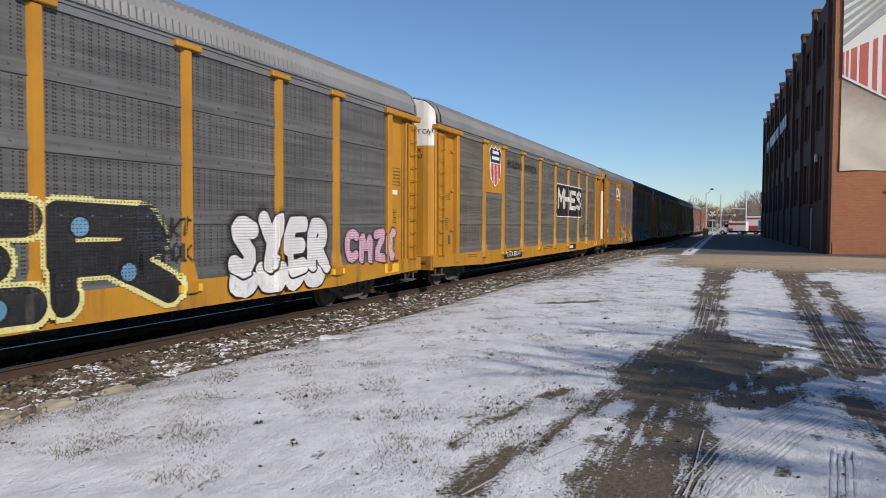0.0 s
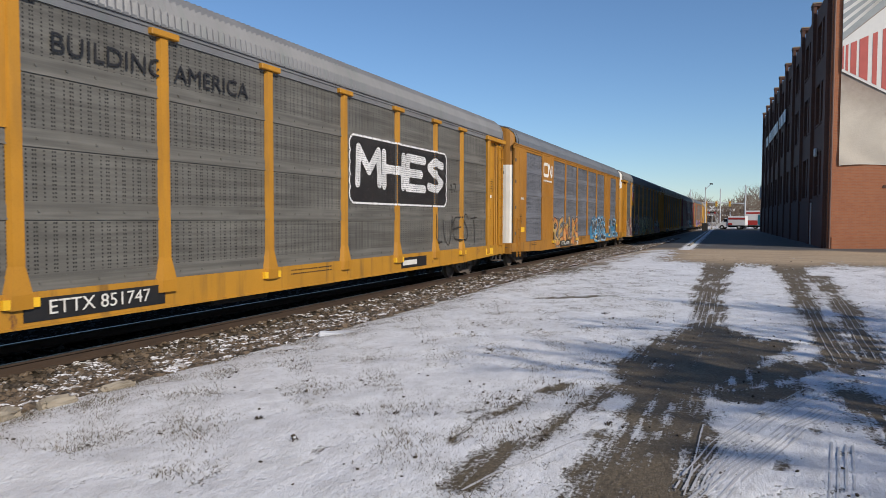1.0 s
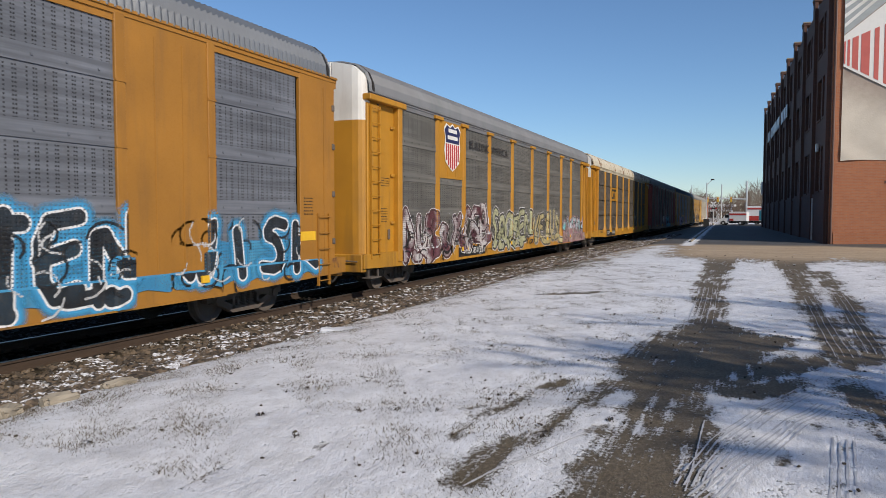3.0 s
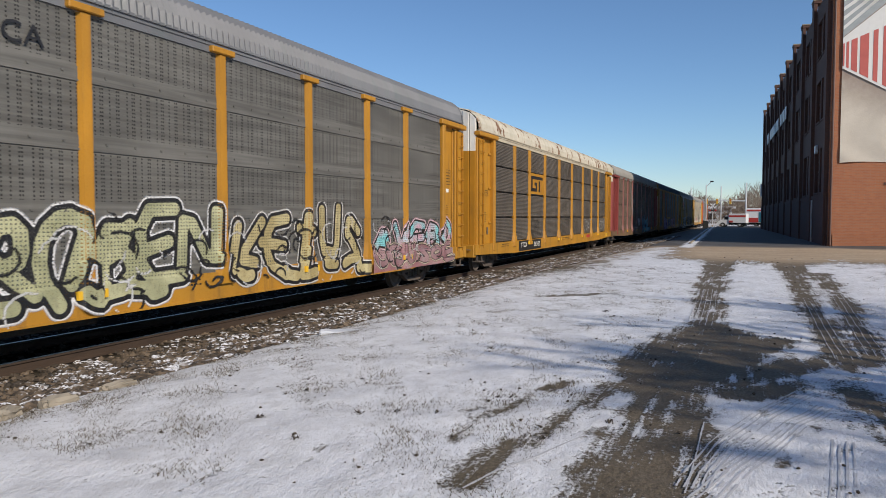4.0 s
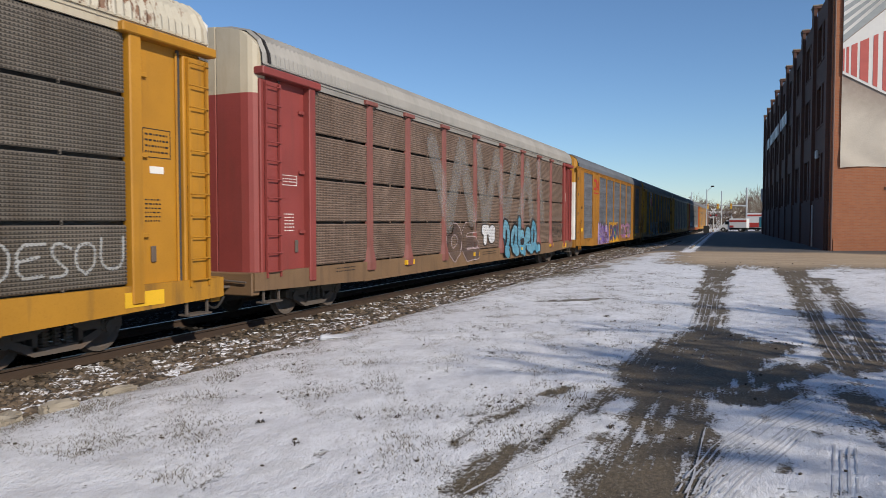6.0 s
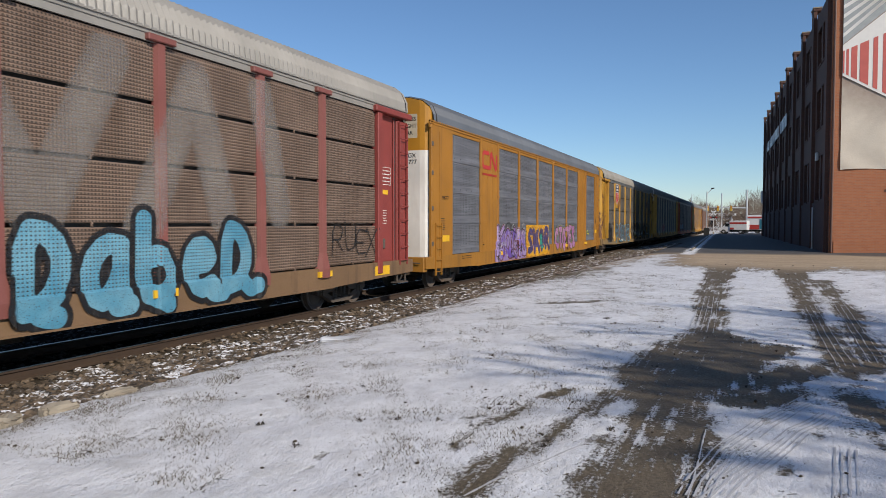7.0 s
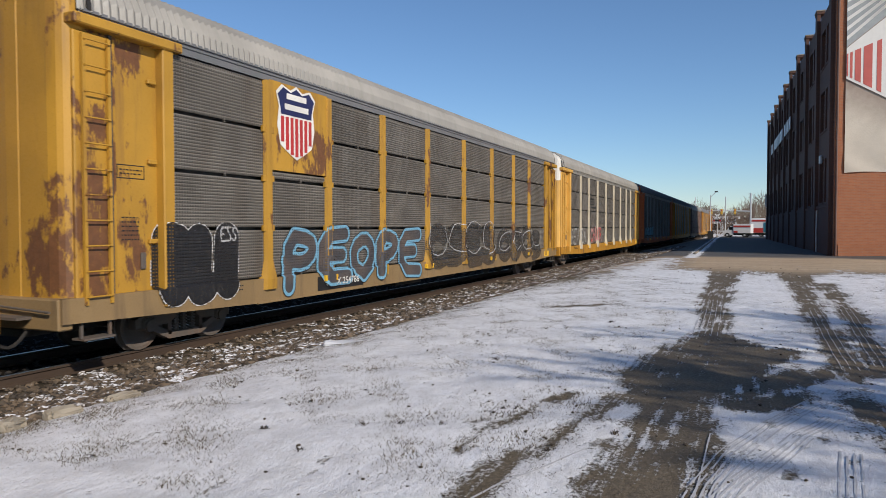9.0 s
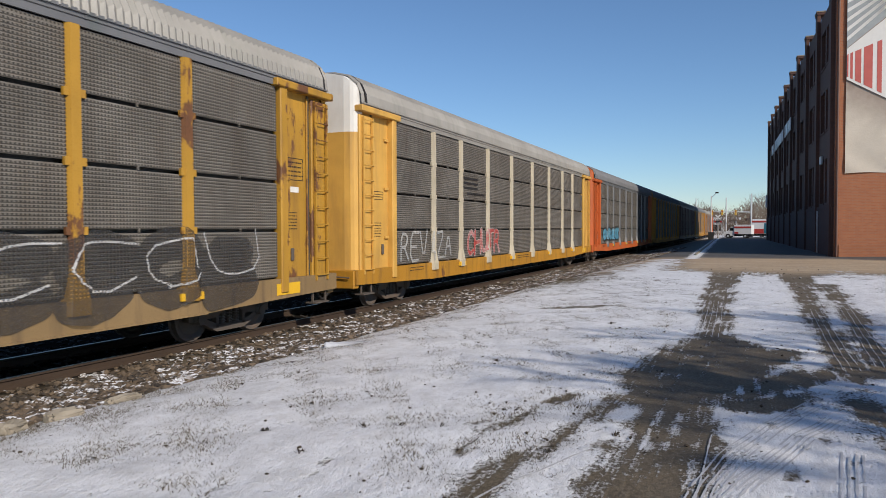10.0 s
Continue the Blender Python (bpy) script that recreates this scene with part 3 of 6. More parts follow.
def clump(x, y, size, name="grass_tuft", label="dark dead grass tuft sticking out of the snow"):
    """A small ragged tuft of dead leaves."""
    rng = random.Random(int(x * 991 + y * 77))
    bm = bmesh.new()
    z = float(land(x, y))
    for _ in range(26):
        a, r = rng.uniform(0, 6.28), size * rng.uniform(.1, 1)
        h = size * rng.uniform(.2, .65)
        p = Vector((math.cos(a) * r, math.sin(a) * r, -.005))
        q = p + Vector((rng.uniform(-.4, .4) * size, rng.uniform(-.4, .4) * size, h))
        w = Vector((-math.sin(a), math.cos(a), 0)) * size * .13
        bm.faces.new([bm.verts.new(p - w), bm.verts.new(p + w), bm.verts.new(q)])
    tagged(part(name, bm, M["clod"], None, "", pose(x, y, z)), label, "tuft", "tufts in the snow")


for tx, ty, ts in ((-2.62, 6.12, .055), (-2.35, 5.28, .065), (-3.55, 6.1, .04), (-2.05, 6.0, .035), (-2.95, 5.0, .06), (-3.65, 4.6, .055), (-2.7, 5.2, .05), (-1.9, 7.0, .03),
                   (-2.9, 8.2, .05), (-3.3, 9.8, .06), (-2.2, 12.2, .08), (-3.05, 4.25, .05), (-3.9, 5.3, .035), (-1.35, 5.0, .05), (-0.98, 5.6, .05)):
    clump(tx, ty, ts)


def kerb_slab(x, y, l, w, h, rz, label, snowy=False):
    """A broken piece of concrete, chipped along its edges."""
    rng = random.Random(int(l * 1000 + y * 10))
    bm = box(-l / 2, l / 2, -w / 2, w / 2, -0.05, h, bevel=0.02)
    bmesh.ops.subdivide_edges(bm, edges=bm.edges[:], cuts=2, use_grid_fill=True)
    for v in bm.verts:
        v.co += Vector([rng.uniform(-.018, .018) for _ in range(3)])
    ob = part("concrete_slab", bm, M["snowcap"] if snowy else M["concrete"], None, "", pose(x, y, float(land(x, y)), 0, 0, rz))
    tagged(ob, label, "slab", "broken concrete by the track")


kerb_slab(-5.93, 5.2, .36, .13, .05, 88, "broken tan concrete kerb piece lying by ballast")
kerb_slab(-5.80, 4.42, .30, .15, .07, 82, "chipped concrete block with patches of snow")
kerb_slab(-5.86, 3.95, .24, .16, .08, 106, "tan concrete block at the edge of the ballast")
kerb_slab(-5.50, 8.95, .74, .24, .015, 31, "flat concrete slab capped with snow", True)


# ---- the brick building ----
def build_building():
    b = new("brick_warehouse")
    b.matrix_world = pose(5.05, 53.2, -0.25, 0, 0, 2.15)
    tagged(b, "large dark red brick warehouse with pilasters and stepped parapet", "building")
    L, W, H, T = 72.0, 30.0, 17.6, 0.5
    pil = [1.0 + 7.37 * k for k in range(10)]
    rows = ((3.7, 6.9), (8.95, 11.9), (13.7, 16.4))
    # the long side wall, with real openings, built of piers and bands
    bm = bmesh.new()
    zs = [-0.4] + [z for r in rows for z in r] + [H]
    for i in range(0, len(zs), 2):
        add_box(bm, 0, T, 0, L, zs[i], zs[i + 1])
    holes = []
    for p in pil[:-1]:
        c = p + 3.68
        holes += [(c - 2.45, c - 0.25), (c + 0.25, c + 2.45)]
    for z0, z1 in rows:
        y = 0.0
        for h0, h1 in holes + [(L, L)]:
            add_box(bm, 0, T, y, h0, z0, z1)
            y = h1
    part("side_wall", bm, M["brick_shaded"], b, "weathered brick wall, its shade put into a darker colour")
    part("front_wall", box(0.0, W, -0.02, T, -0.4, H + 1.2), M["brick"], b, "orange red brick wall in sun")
    part("back_wall", box(0, W, L - T, L, -0.4, H), M["brick_shaded"], b)
    part("end_wall", box(W - T, W, T, L - T, -0.4, H), M["brick_shaded"], b)
    part("roof", box(T, W - T, T, L - T, H - 0.6, H - 0.3), M["concrete"], b, "flat pale roof")
    part("base_course", box(0.3, W, -0.08, -0.02, -0.4, 0.75), M["brick"], b)
    part("plinth", box(-0.10, 0.0, 0.3, L, -0.4, 3.3), M["brick_shaded"], b, "blank lower wall in the shade-darkened brick")
    part("string_course", box(-0.14, 0.0, 0.3, L, 3.3, 3.5), M["brick_shaded"], b)
    part("recess_band", box(3.2, 9.0, -0.06, -0.02, 4.0, 4.16), M["brick_shaded"], b, "dark brick band")
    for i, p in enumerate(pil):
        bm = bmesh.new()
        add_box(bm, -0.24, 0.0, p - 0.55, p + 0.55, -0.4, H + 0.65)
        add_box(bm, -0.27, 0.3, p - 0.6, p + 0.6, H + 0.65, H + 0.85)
        part("pilaster", bm, M["brick_shaded"], b)
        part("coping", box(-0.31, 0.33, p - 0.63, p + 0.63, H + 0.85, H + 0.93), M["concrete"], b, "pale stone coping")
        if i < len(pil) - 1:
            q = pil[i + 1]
            part("parapet", prism([(p + .75, H), (q - .75, H), (q - .75, H + .35), (q - 2.0, H + .1), (p + 2.0, H + .1), (p + .75, H + .35)], 0, 0.0, T), M["brick_shaded"], b)
    rng = random.Random(3)
    for i, (h0, h1) in enumerate(holes):
        for j, (z0, z1) in enumerate(rows):
            w = new("window")
            w.parent = b
            me = box(0.28, 0.31, h0, h1, z0, z1)
            blind = rng.random() < 0.22
            part("pane", me, M["glass_pale"] if blind and j else M["glass"], w)
            bm = bmesh.new()
            for yy in (h0 + .04, (h0 + h1) / 2, h1 - .04):
                add_box(bm, 0.22, 0.28, yy - .04, yy + .04, z0, z1)
            for k in range(5):
                zz = z0 + .04 + (z1 - z0 - .08) * k / 4
                add_box(bm, 0.225, 0.275, h0, h1, zz - .03, zz + .03)
            part("window_frame", bm, M["brown"], w)
            part("window_sill", box(-0.05, 0.25, h0 - .05, h1 + .05, z0 - .12, z0), M["brick_shaded"], w)
    # an illegible sign of pale block letters
    y = 57.0
    for k in range(15):
        if k not in (2, 10):
            part("sign_letter", box(-0.33, -0.26, y - 1.15, y, 12.2, 13.5), M["sign_white"], b, "white block letter of a wall sign")
        y -= 1.95
    part("pipe", rod((-0.16, 7.2, 0), (-0.16, 7.2, 3.2), .06), M["galv"], b)
    part("wall_lamp", box(-0.22, -0.02, 5.4, 5.9, 6.6, 7.2, bevel=.04), M["galv"], b, "pale grey wall lamp box")
    part("service_box", box(-0.3, -0.1, 70.0, 71.2, 5.2, 7.2), M["galv"], b)
    # corner pier: the lit strip of brick beside the banner
    part("downpipe", rod((0.16, -0.1, 0), (0.16, -0.1, H), .07), M["brown"], b)
    # the printed banner
    n = new("banner")
    n.matrix_world = b.matrix_world @ pose(0.60, -0.05, 5.5)
    tagged(n, "huge printed cloth banner showing storage doors, on brick", "banner")
    WB, HB = 10.5, 12.6
    verts, faces, nx, nz = [], [], 60, 70
    for j in range(nz + 1):
        for i in range(nx + 1):
            u, v = i / nx, j / nz
            fold = 0.035 * math.sin(u * 22 + v * 9 + 2 * math.sin(v * 13)) * (1 - v) ** 2 + 0.02 * math.sin(v * 40 - u * 14) * max(0, 0.5 - v)
            verts.append((u * WB, -0.04 - fold, v * HB + (0.05 * math.sin(u * 15) if j == 0 else 0)))
    for j in range(nz):
        for i in range(nx):
            a = j * (nx + 1) + i
            faces.append((a, a + 1, a + nx + 2, a + nx + 1))
    me = mesh_of("cloth", verts, faces, M["banner"])
    me.shade_smooth()
    place("cloth", me, n, "wrinkled off-white cloth")

    def flat(name, outline, mat, y, label=""):
        part(name, prism(outline, 1, -y - 0.004, -y), mat, n, label)

    flat("printed_wall", [(0.02, 6.2), (9.6, .3), (WB, .3), (WB, 12.55), (5.4, 12.55), (0.02, 8.2)], M["banner_white"], 0.095, "printed white wall")
    flat("printed_ceiling", [(0.02, 8.25), (5.3, 12.58), (0.02, 12.58)], M["banner_beam"], 0.095, "printed grey roof beams")
    for k in range(6):
        flat("printed_beam", [(0.02, 8.7 + k * .62), (0.02, 8.95 + k * .62), (4.4 - k * .35, 12.5), (4.1 - k * .35, 12.5)], M["banner_white"], 0.11)
    for x0, x1 in ((0.03, .12), (.22, .37), (.5, .85), (1.0, 1.5), (1.75, 2.02), (2.3, 2.72), (3.2, 4.0), (4.7, 5.6), (6.2, 7.0), (7.8, 8.8)):
        flat("printed_door", [(x0, 6.4 - x0 * .62), (x1, 6.4 - x1 * .62), (x1, 7.8 + x1 * .4), (x0, 7.8 + x0 * .4)], M["banner_red"], 0.108, "printed red roller door")
    return b


build_building()


# ---- far end of the street ----
def box_truck(x, y, rz, long, high, teal):
    t = new("box_truck" if long > 5 else "cargo_van")
    t.matrix_world = pose(x, y, float(land(x, y)), 0, 0, rz)
    tagged(t, "white rental box truck with red stripe and printed side" if long > 5 else "white cargo van with red stripe parked on the street", "truck" if long > 5 else "van")
    cab = 1.9
    part("cargo_box", box(cab, long, -1.1, 1.1, 0.75, high, bevel=.05), M["vehicle_white"], t)
    part("cab", prism([(0.0, .45), (cab, .45), (cab, 2.15), (cab * .72, 2.15), (cab * .38, 1.35), (0.05, 1.1)], 1, -1.0, 1.0), M["vehicle_white"], t)
    part("windscreen", prism([(cab * .70, 2.08), (cab * .42, 1.42), (cab * .36, 1.42), (cab * .66, 2.1)], 1, -.92, .92), M["glass"], t)
    part("side_window", box(cab * .6, cab * .95, -1.02, -0.99, 1.4, 2.0), M["glass"], t)
    part("stripe", box(cab + .05, long - .05, -1.13, -1.105, high - .62, high - .30), M["vehicle_red"], t, "red stripe")
    if teal:
        part("side_print", box(long * .55, long - .1, -1.135, -1.11, .9, high - .8), M["vehicle_teal"], t, "teal printed panel")
    part("lower_print", box(cab + .1, long * .54, -1.135, -1.11, .85, high * .48), M["vehicle_red"], t, "dark red printed panel")
    part("chassis", box(.2, long, -.9, .9, .4, .75), M["tyre"], t)
    for wx in (cab * .45, long * .78):
        for wy in (-.95, .95):
            w = part("wheel", rod((wx, wy - .12, .42), (wx, wy + .12, .42), .42, sides=16), M["tyre"], t)
            part("rim", rod((wx, wy - .13, .42), (wx, wy + .13, .42), .2, sides=12), M["galv"], w)
    return t


box_truck(-1.6, 148.0, -8, 7.4, 3.6, True)
box_truck(-4.6, 143.0, -12, 5.0, 2.5, False)
box_truck(1.2, 156.0, -6, 6.4, 3.1, True)


def lamp_mast(x, y, h, r=0.1, name="utility_pole", label="slim pale street pole beside the railway crossing"):
    p = new(name)
    p.matrix_world = pose(x, y, float(land(x, y)))
    tagged(p, label, "pole", "poles at the crossing")
    part("shaft", rod((0, 0, -.2), (0, 0, h), r, r * .7), M["galv"], p)
    part("base", rod((0, 0, -.2), (0, 0, .35), r * 2.0, r * 1.7), M["concrete"], p)
    return p


p = lamp_mast(-7.0, 142.0, 8.3, .13, "camera_pole", "pale pole carrying a lamp arm and camera")
part("arm", rod((0, 0, 7.9), (.9, 0, 8.8), .05), M["galv"], p)
part("head", box(.7, 1.3, -.15, .15, 8.75, 9.0, bevel=.04), M["tyre"], p)
part("cabinet", box(-.5, .5, -.35, .35, -.1, 1.4, bevel=.03), M["tyre"], p, "dark equipment cabinet")
lamp_mast(-4.9, 160.0, 8.4, .16)
q = lamp_mast(0.0, 158.0, 9.0, .2, "signal_mast", "pale mast arm pole with traffic signals")
part("mast_arm", rod((0, 0, 5.2), (-8.4, 0, 5.5), .13, .08), M["galv"], q)
for hx in (-3.0, -5.6, -7.6):
    hd = part("signal_head", box(hx - .2, hx + .2, -.2, .1, 4.6, 5.7, bevel=.03), M["signal_yellow"], q)
    part("lens", rod((hx, -.22, 5.4), (hx, -.2, 5.4), .12, sides=10), M["lamp_red"], hd)
lamp_mast(-13.0, 190.0, 10.0, .14)
xs_ = lamp_mast(-6.1, 150.0, 4.6, .09, "crossing_signal", "railway crossing signal with crossed boards")
for a in (-45, 45):
    part("crossbuck", box(-.65, .65, -.03, .03, -.11, .11), M["sign_white"], xs_, "", pose(0, -.12, 4.2, 0, a, 0))
part("lamp_bar", box(-.7, .7, -.08, .0, 3.2, 3.45), M["tyre"], xs_)
for k in (-0.55, 0.55):
    part("warning_lamp", rod((k, -.16, 3.3), (k, -.06, 3.3), .17, sides=12), M["lamp_red"], xs_)

bld = new("low_commercial_building")
bld.matrix_world = pose(-22.0, 240.0, -0.3, 0, 0, 4)
tagged(bld, "low pale flat-roofed commercial building beyond the crossing", "building")
part("wall", box(0, 18, 0, 15, -.3, 4.6), M["roof_far"], bld)
part("roof", box(-1, 19, -1, 16, 4.6, 5.4), M["sign_white"], bld)
for k in range(4):
    w = part("window", box(2 + 4.2 * k, 4.6 + 4.2 * k, -.06, -.01, 1.2, 3.0), M["glass"], bld)
    part("frame", box(1.9 + 4.2 * k, 4.7 + 4.2 * k, -.04, -.005, 1.1, 3.1), M["tyre"], w)
kb = mesh_of("kerb", [(x + dx, y, float(land(x, y)) + dz) for y in (52, 80, 115, 145) for x in [-3.55 - (y - 47) * .026] for dx, dz in ((0, -.1), (0, .07), (.16, .07), (.16, -.1))],
             [(4 * j + i, 4 * j + (i + 1) % 4, 4 * j + 4 + (i + 1) % 4, 4 * j + 4 + i) for j in range(3) for i in range(4)], M["concrete"])
tagged(new("kerb", kb), "pale concrete kerb along the street edge", "kerb", kind="structure")


# ---- trees ----
def limbs(rng, p, d, length, r, depth, out, spread=0.55, twigs=3):
    q = p + d * length
    out.append((p, q, r, r * 0.68, depth))
    if depth == 0:
        return
    for k in range(twigs if depth > 1 else twigs + 1):
        ax = Vector((rng.uniform(-1, 1), rng.uniform(-1, 1), rng.uniform(-.3, .6))).normalized()
        nd = (d + ax * rng.uniform(spread * .6, spread * 1.5)).normalized()
        limbs(rng, p + d * length * rng.uniform(.55, 1.0), nd, length * rng.uniform(.58, .82), r * 0.58, depth - 1, out, spread, twigs)


def bare_tree(name, x, y, h, depth, seed, label, group="", twigs=3, z=None, lean=(0, 0)):
    """A leafless tree: tapered trunk with limbs, and a crown of fine twigs."""
    rng = random.Random(seed)
    out = []
    limbs(rng, Vector((0, 0, -.1)), Vector((lean[0], lean[1], 1)).normalized(), h * 0.30, h * 0.021, depth, out, twigs=twigs)
    t = new(name)
    t.matrix_world = pose(x, y, float(land(x, y)) if z is None else z)
    tagged(t, label, "tree", group)
    for nm, sel, mat in (("trunk", [o for o in out if o[4] >= depth - 1], M["bark"]), ("crown", [o for o in out if o[4] < depth - 1], M["twig"])):
        verts, faces = [], []
        for p, q, r0, r1, dep in sel:
            k = 7 if dep >= depth - 1 else 3
            d = (q - p).normalized()
            a = d.orthogonal().normalized()
            b = d.cross(a)
            o = len(verts)
            for c, r in ((p, max(r0, .008)), (q, max(r1, .005))):
                verts += [tuple(c + (a * math.cos(6.2832 * i / k) + b * math.sin(6.2832 * i / k)) * r) for i in range(k)]
            faces += [(o + i, o + (i + 1) % k, o + k + (i + 1) % k, o + k + i) for i in range(k)]
        place(nm, mesh_of(nm, verts, faces, mat), t)
    return t


# a close-set row behind the camera's shoulder, whose thin shade falls over the yard
for i, (tx, ty, th) in enumerate(((17.8, -2.0, 15.0), (17.6, 1.8, 15.0), (12.6, 2.6, 13.0), (18.2, 4.4, 15.0), (20.0, 9.5, 15.0), (23.0, 2.6, 18.5))):
    bare_tree("roadside_tree", tx, ty, th, 6, 40 + i, "leafless roadside tree with a dense crown of twigs", "trees along the yard", 3)
rng0 = random.Random(8)
for i in range(26):
    tx, ty = -20 + 2.6 * i + rng0.uniform(-1.5, 1.5), 205 + rng0.uniform(-8, 50)
    if tx > -30:
        bare_tree("far_tree", tx + 8, ty + 15, rng0.uniform(6.5, 9.5), 6, 70 + i, "leafless brown tree beyond the crossing", "trees beyond the street", 3)


def far_wood():
    """Low wooded rise at the end of the view."""
    rng = random.Random(21)
    verts, faces = [], []
    for k in range(80000):
        x, y = rng.uniform(-70, 150), rng.uniform(225, 330)
        top = 11.5 + 2.5 * math.sin(x * .13) + 2.0 * math.sin(x * .37 + 1) + rng.uniform(-2, 2)
        z = rng.uniform(-1, top * .75)
        l, lean, w = rng.uniform(.8, 2.4), rng.uniform(-1.0, 1.0), rng.uniform(.03, .08)
        o = len(verts)
        verts += [(x - w, y, z), (x + w, y, z), (x + lean * l, y + rng.uniform(-1, 1), min(z + l, top + 1))]
        faces.append((o, o + 1, o + 2))
    tagged(new("far_wood", mesh_of("far_wood", verts, faces, M["twig"])), "distant bare brown winter woods on a low rise", "woods", kind="stuff")


far_wood()


# ---- the train ----
LEN = 27.5
HL = LEN / 2
POSTS = [4.7, 6.9, 9.5, 12.3, 15.2, 18.0, 20.6, 22.8]
EDGES = [2.1] + POSTS + [25.4]
FLUSH_EDGES = [2.05, 4.85, 6.75, 9.5, 12.35, 15.2, 18.05, 20.9, 22.9, 25.6]
SILL0, SILL1, EAVE = 0.62, 1.10, 5.10
ROOF_Z = 5.30
ROOF = [(1.60, 5.28), (1.58, 5.50), (1.46, 5.76), (1.20, 5.97), (0.75, 6.08), (0.0, 6.12)]
ROWS = [(1.10, 2.10), (2.10, 3.10), (3.10, 4.10), (4.10, 5.09)]
FLUSH_ROWS = [(1.13, 2.15), (2.15, 3.17), (3.17, 4.19), (4.19, 5.20)]
SHARED = {}


def shared(key, make, material):
    """One mesh for all alike pieces of one material."""
    k = (key, material.name)
    if k not in SHARED:
        bm = make()
        me = bpy.data.meshes.new(key.split("|")[0])
        bm.to_mesh(me)
        bm.free()
        me.materials.append(material)
        SHARED[k] = me
    return SHARED[k]


def rib_panel(w, h):
    """A slatted side panel: trapezoid ribs lengthwise, its foot at the origin, running along +y."""
    def make():
        bm = bmesh.new()
        prof, z, p = [], 0.035, 0.058
        prof.append((0.0, 0.032))
        while z + p < h - 0.03:
            prof += [(0.002, z), (0.016, z + .014), (0.016, z + .038), (0.002, z + .050)]
            z += p
        prof.append((0.0, h - 0.03))
        a = [bm.verts.new((x, 0.0, zz)) for x, zz in prof]
        b = [bm.verts.new((x, w, zz)) for x, zz in prof]
        for i in range(len(prof) - 1):
            bm.faces.new((a[i], b[i], b[i + 1], a[i + 1]))
        add_box(bm, 0.0, 0.03, w * .52, w * .52 + .03, -.02, .05)
        return bm
    return make


def flat_panel(w, h):
    """A flat punched sheet with a lapped foot and a row of bolt heads."""
    def make():
        bm = bmesh.new()
        ring = [bm.verts.new(p) for p in ((.004, 0, 0), (.004, w, 0), (.004, w, h - .012), (.004, 0, h - .012))]
        bm.faces.new(ring)
        add_box(bm, -0.01, 0.014, 0.0, w, 0.0, 0.20)
        add_box(bm, -0.01, 0.026, 0.0, w, -0.014, 0.012)
        n = max(2, int(w / 0.45))
        for i in range(n):
            y = w * (i + .5) / n
            add_box(bm, 0.014, 0.030, y - .016, y + .016, 0.09, 0.122)
        return bm
    return make


def post_mesh(style):
    def make():
        bm = bmesh.new()
        if style == "flush":
            add_box(bm, 1.55, 1.612, -.095, .095, SILL1 - .02, EAVE + .12, bevel=.01)
            for z in (2.15, 3.17, 4.19):
                add_box(bm, 1.606, 1.622, -.10, .10, z - .02, z + .02)
            return bm
        # hat-section post, flared at the foot, with a cap plate under the eave
        prof = [(1.50, -.125), (1.552, -.118), (1.625, -.085), (1.625, .085), (1.552, .118), (1.50, .125)]
        lev = [(SILL1 - .22, 1.9, 0.04), (SILL1 - .02, 1.8, 0.05), (SILL1 + .36, 1.0, 0.0), (EAVE - .02, 0.92, 0.0)]
        rings = []
        for z, k, dx in lev:
            rings.append([bm.verts.new((x + (dx if 1 < i < 4 else 0), y * k, z)) for i, (x, y) in enumerate(prof)])
        for a, b in zip(rings, rings[1:]):
            for i in range(5):
                bm.faces.new((a[i], a[i + 1], b[i + 1], b[i]))
        bm.faces.new(rings[0][::-1])
        bm.faces.new(rings[-1])
        if style == "tee":
            add_box(bm, 1.55, 1.67, -.30, .30, EAVE - .01, EAVE + .10, bevel=.015)
        else:
            for z in (2.11, 3.11, 4.10):
                add_box(bm, 1.55, 1.60, -.18, -.10, z - .06, z + .06)
                add_box(bm, 1.55, 1.60, .10, .18, z - .06, z + .06)
        bmesh.ops.recalc_face_normals(bm, faces=bm.faces)
        return bm
    return make


def roof_mesh(inset):
    full = ROOF + [(-x, z) for x, z in reversed(ROOF[:-1])]
    bm = bmesh.new()
    n = 176
    prev = None
    for i in range(n * 2 + 1):
        y = -HL + inset + (LEN - 2 * inset) * i / (n * 2)
        d = 0.042 if i % 2 else 0.0
        ring = [bm.verts.new((x * (1 + d / 1.6), y, z + (d if k not in (0, len(full) - 1) else 0))) for k, (x, z) in enumerate(full)]
        if prev:
            for k in range(len(full) - 1):
                bm.faces.new((prev[k], ring[k], ring[k + 1], prev[k + 1]))
        prev = ring
    bmesh.ops.recalc_face_normals(bm, faces=bm.faces)
    return bm


def eave_mesh():
    """The flat band under the roof, with a drip edge above and a lip below."""
    bm = box(1.53, 1.598, -HL + .4, HL - .4, EAVE + .10, ROOF_Z, bevel=.008)
    add_box(bm, 1.53, 1.578, -HL + .4, HL - .4, EAVE - .02, EAVE + .10)
    add_box(bm, 1.55, 1.628, -HL + .4, HL - .4, ROOF_Z - .035, ROOF_Z + .012)
    for k in range(27):
        add_box(bm, 1.598, 1.606, -HL + .8 + k - .012, -HL + .8 + k + .012, EAVE + .10, ROOF_Z - .04)
    return bm


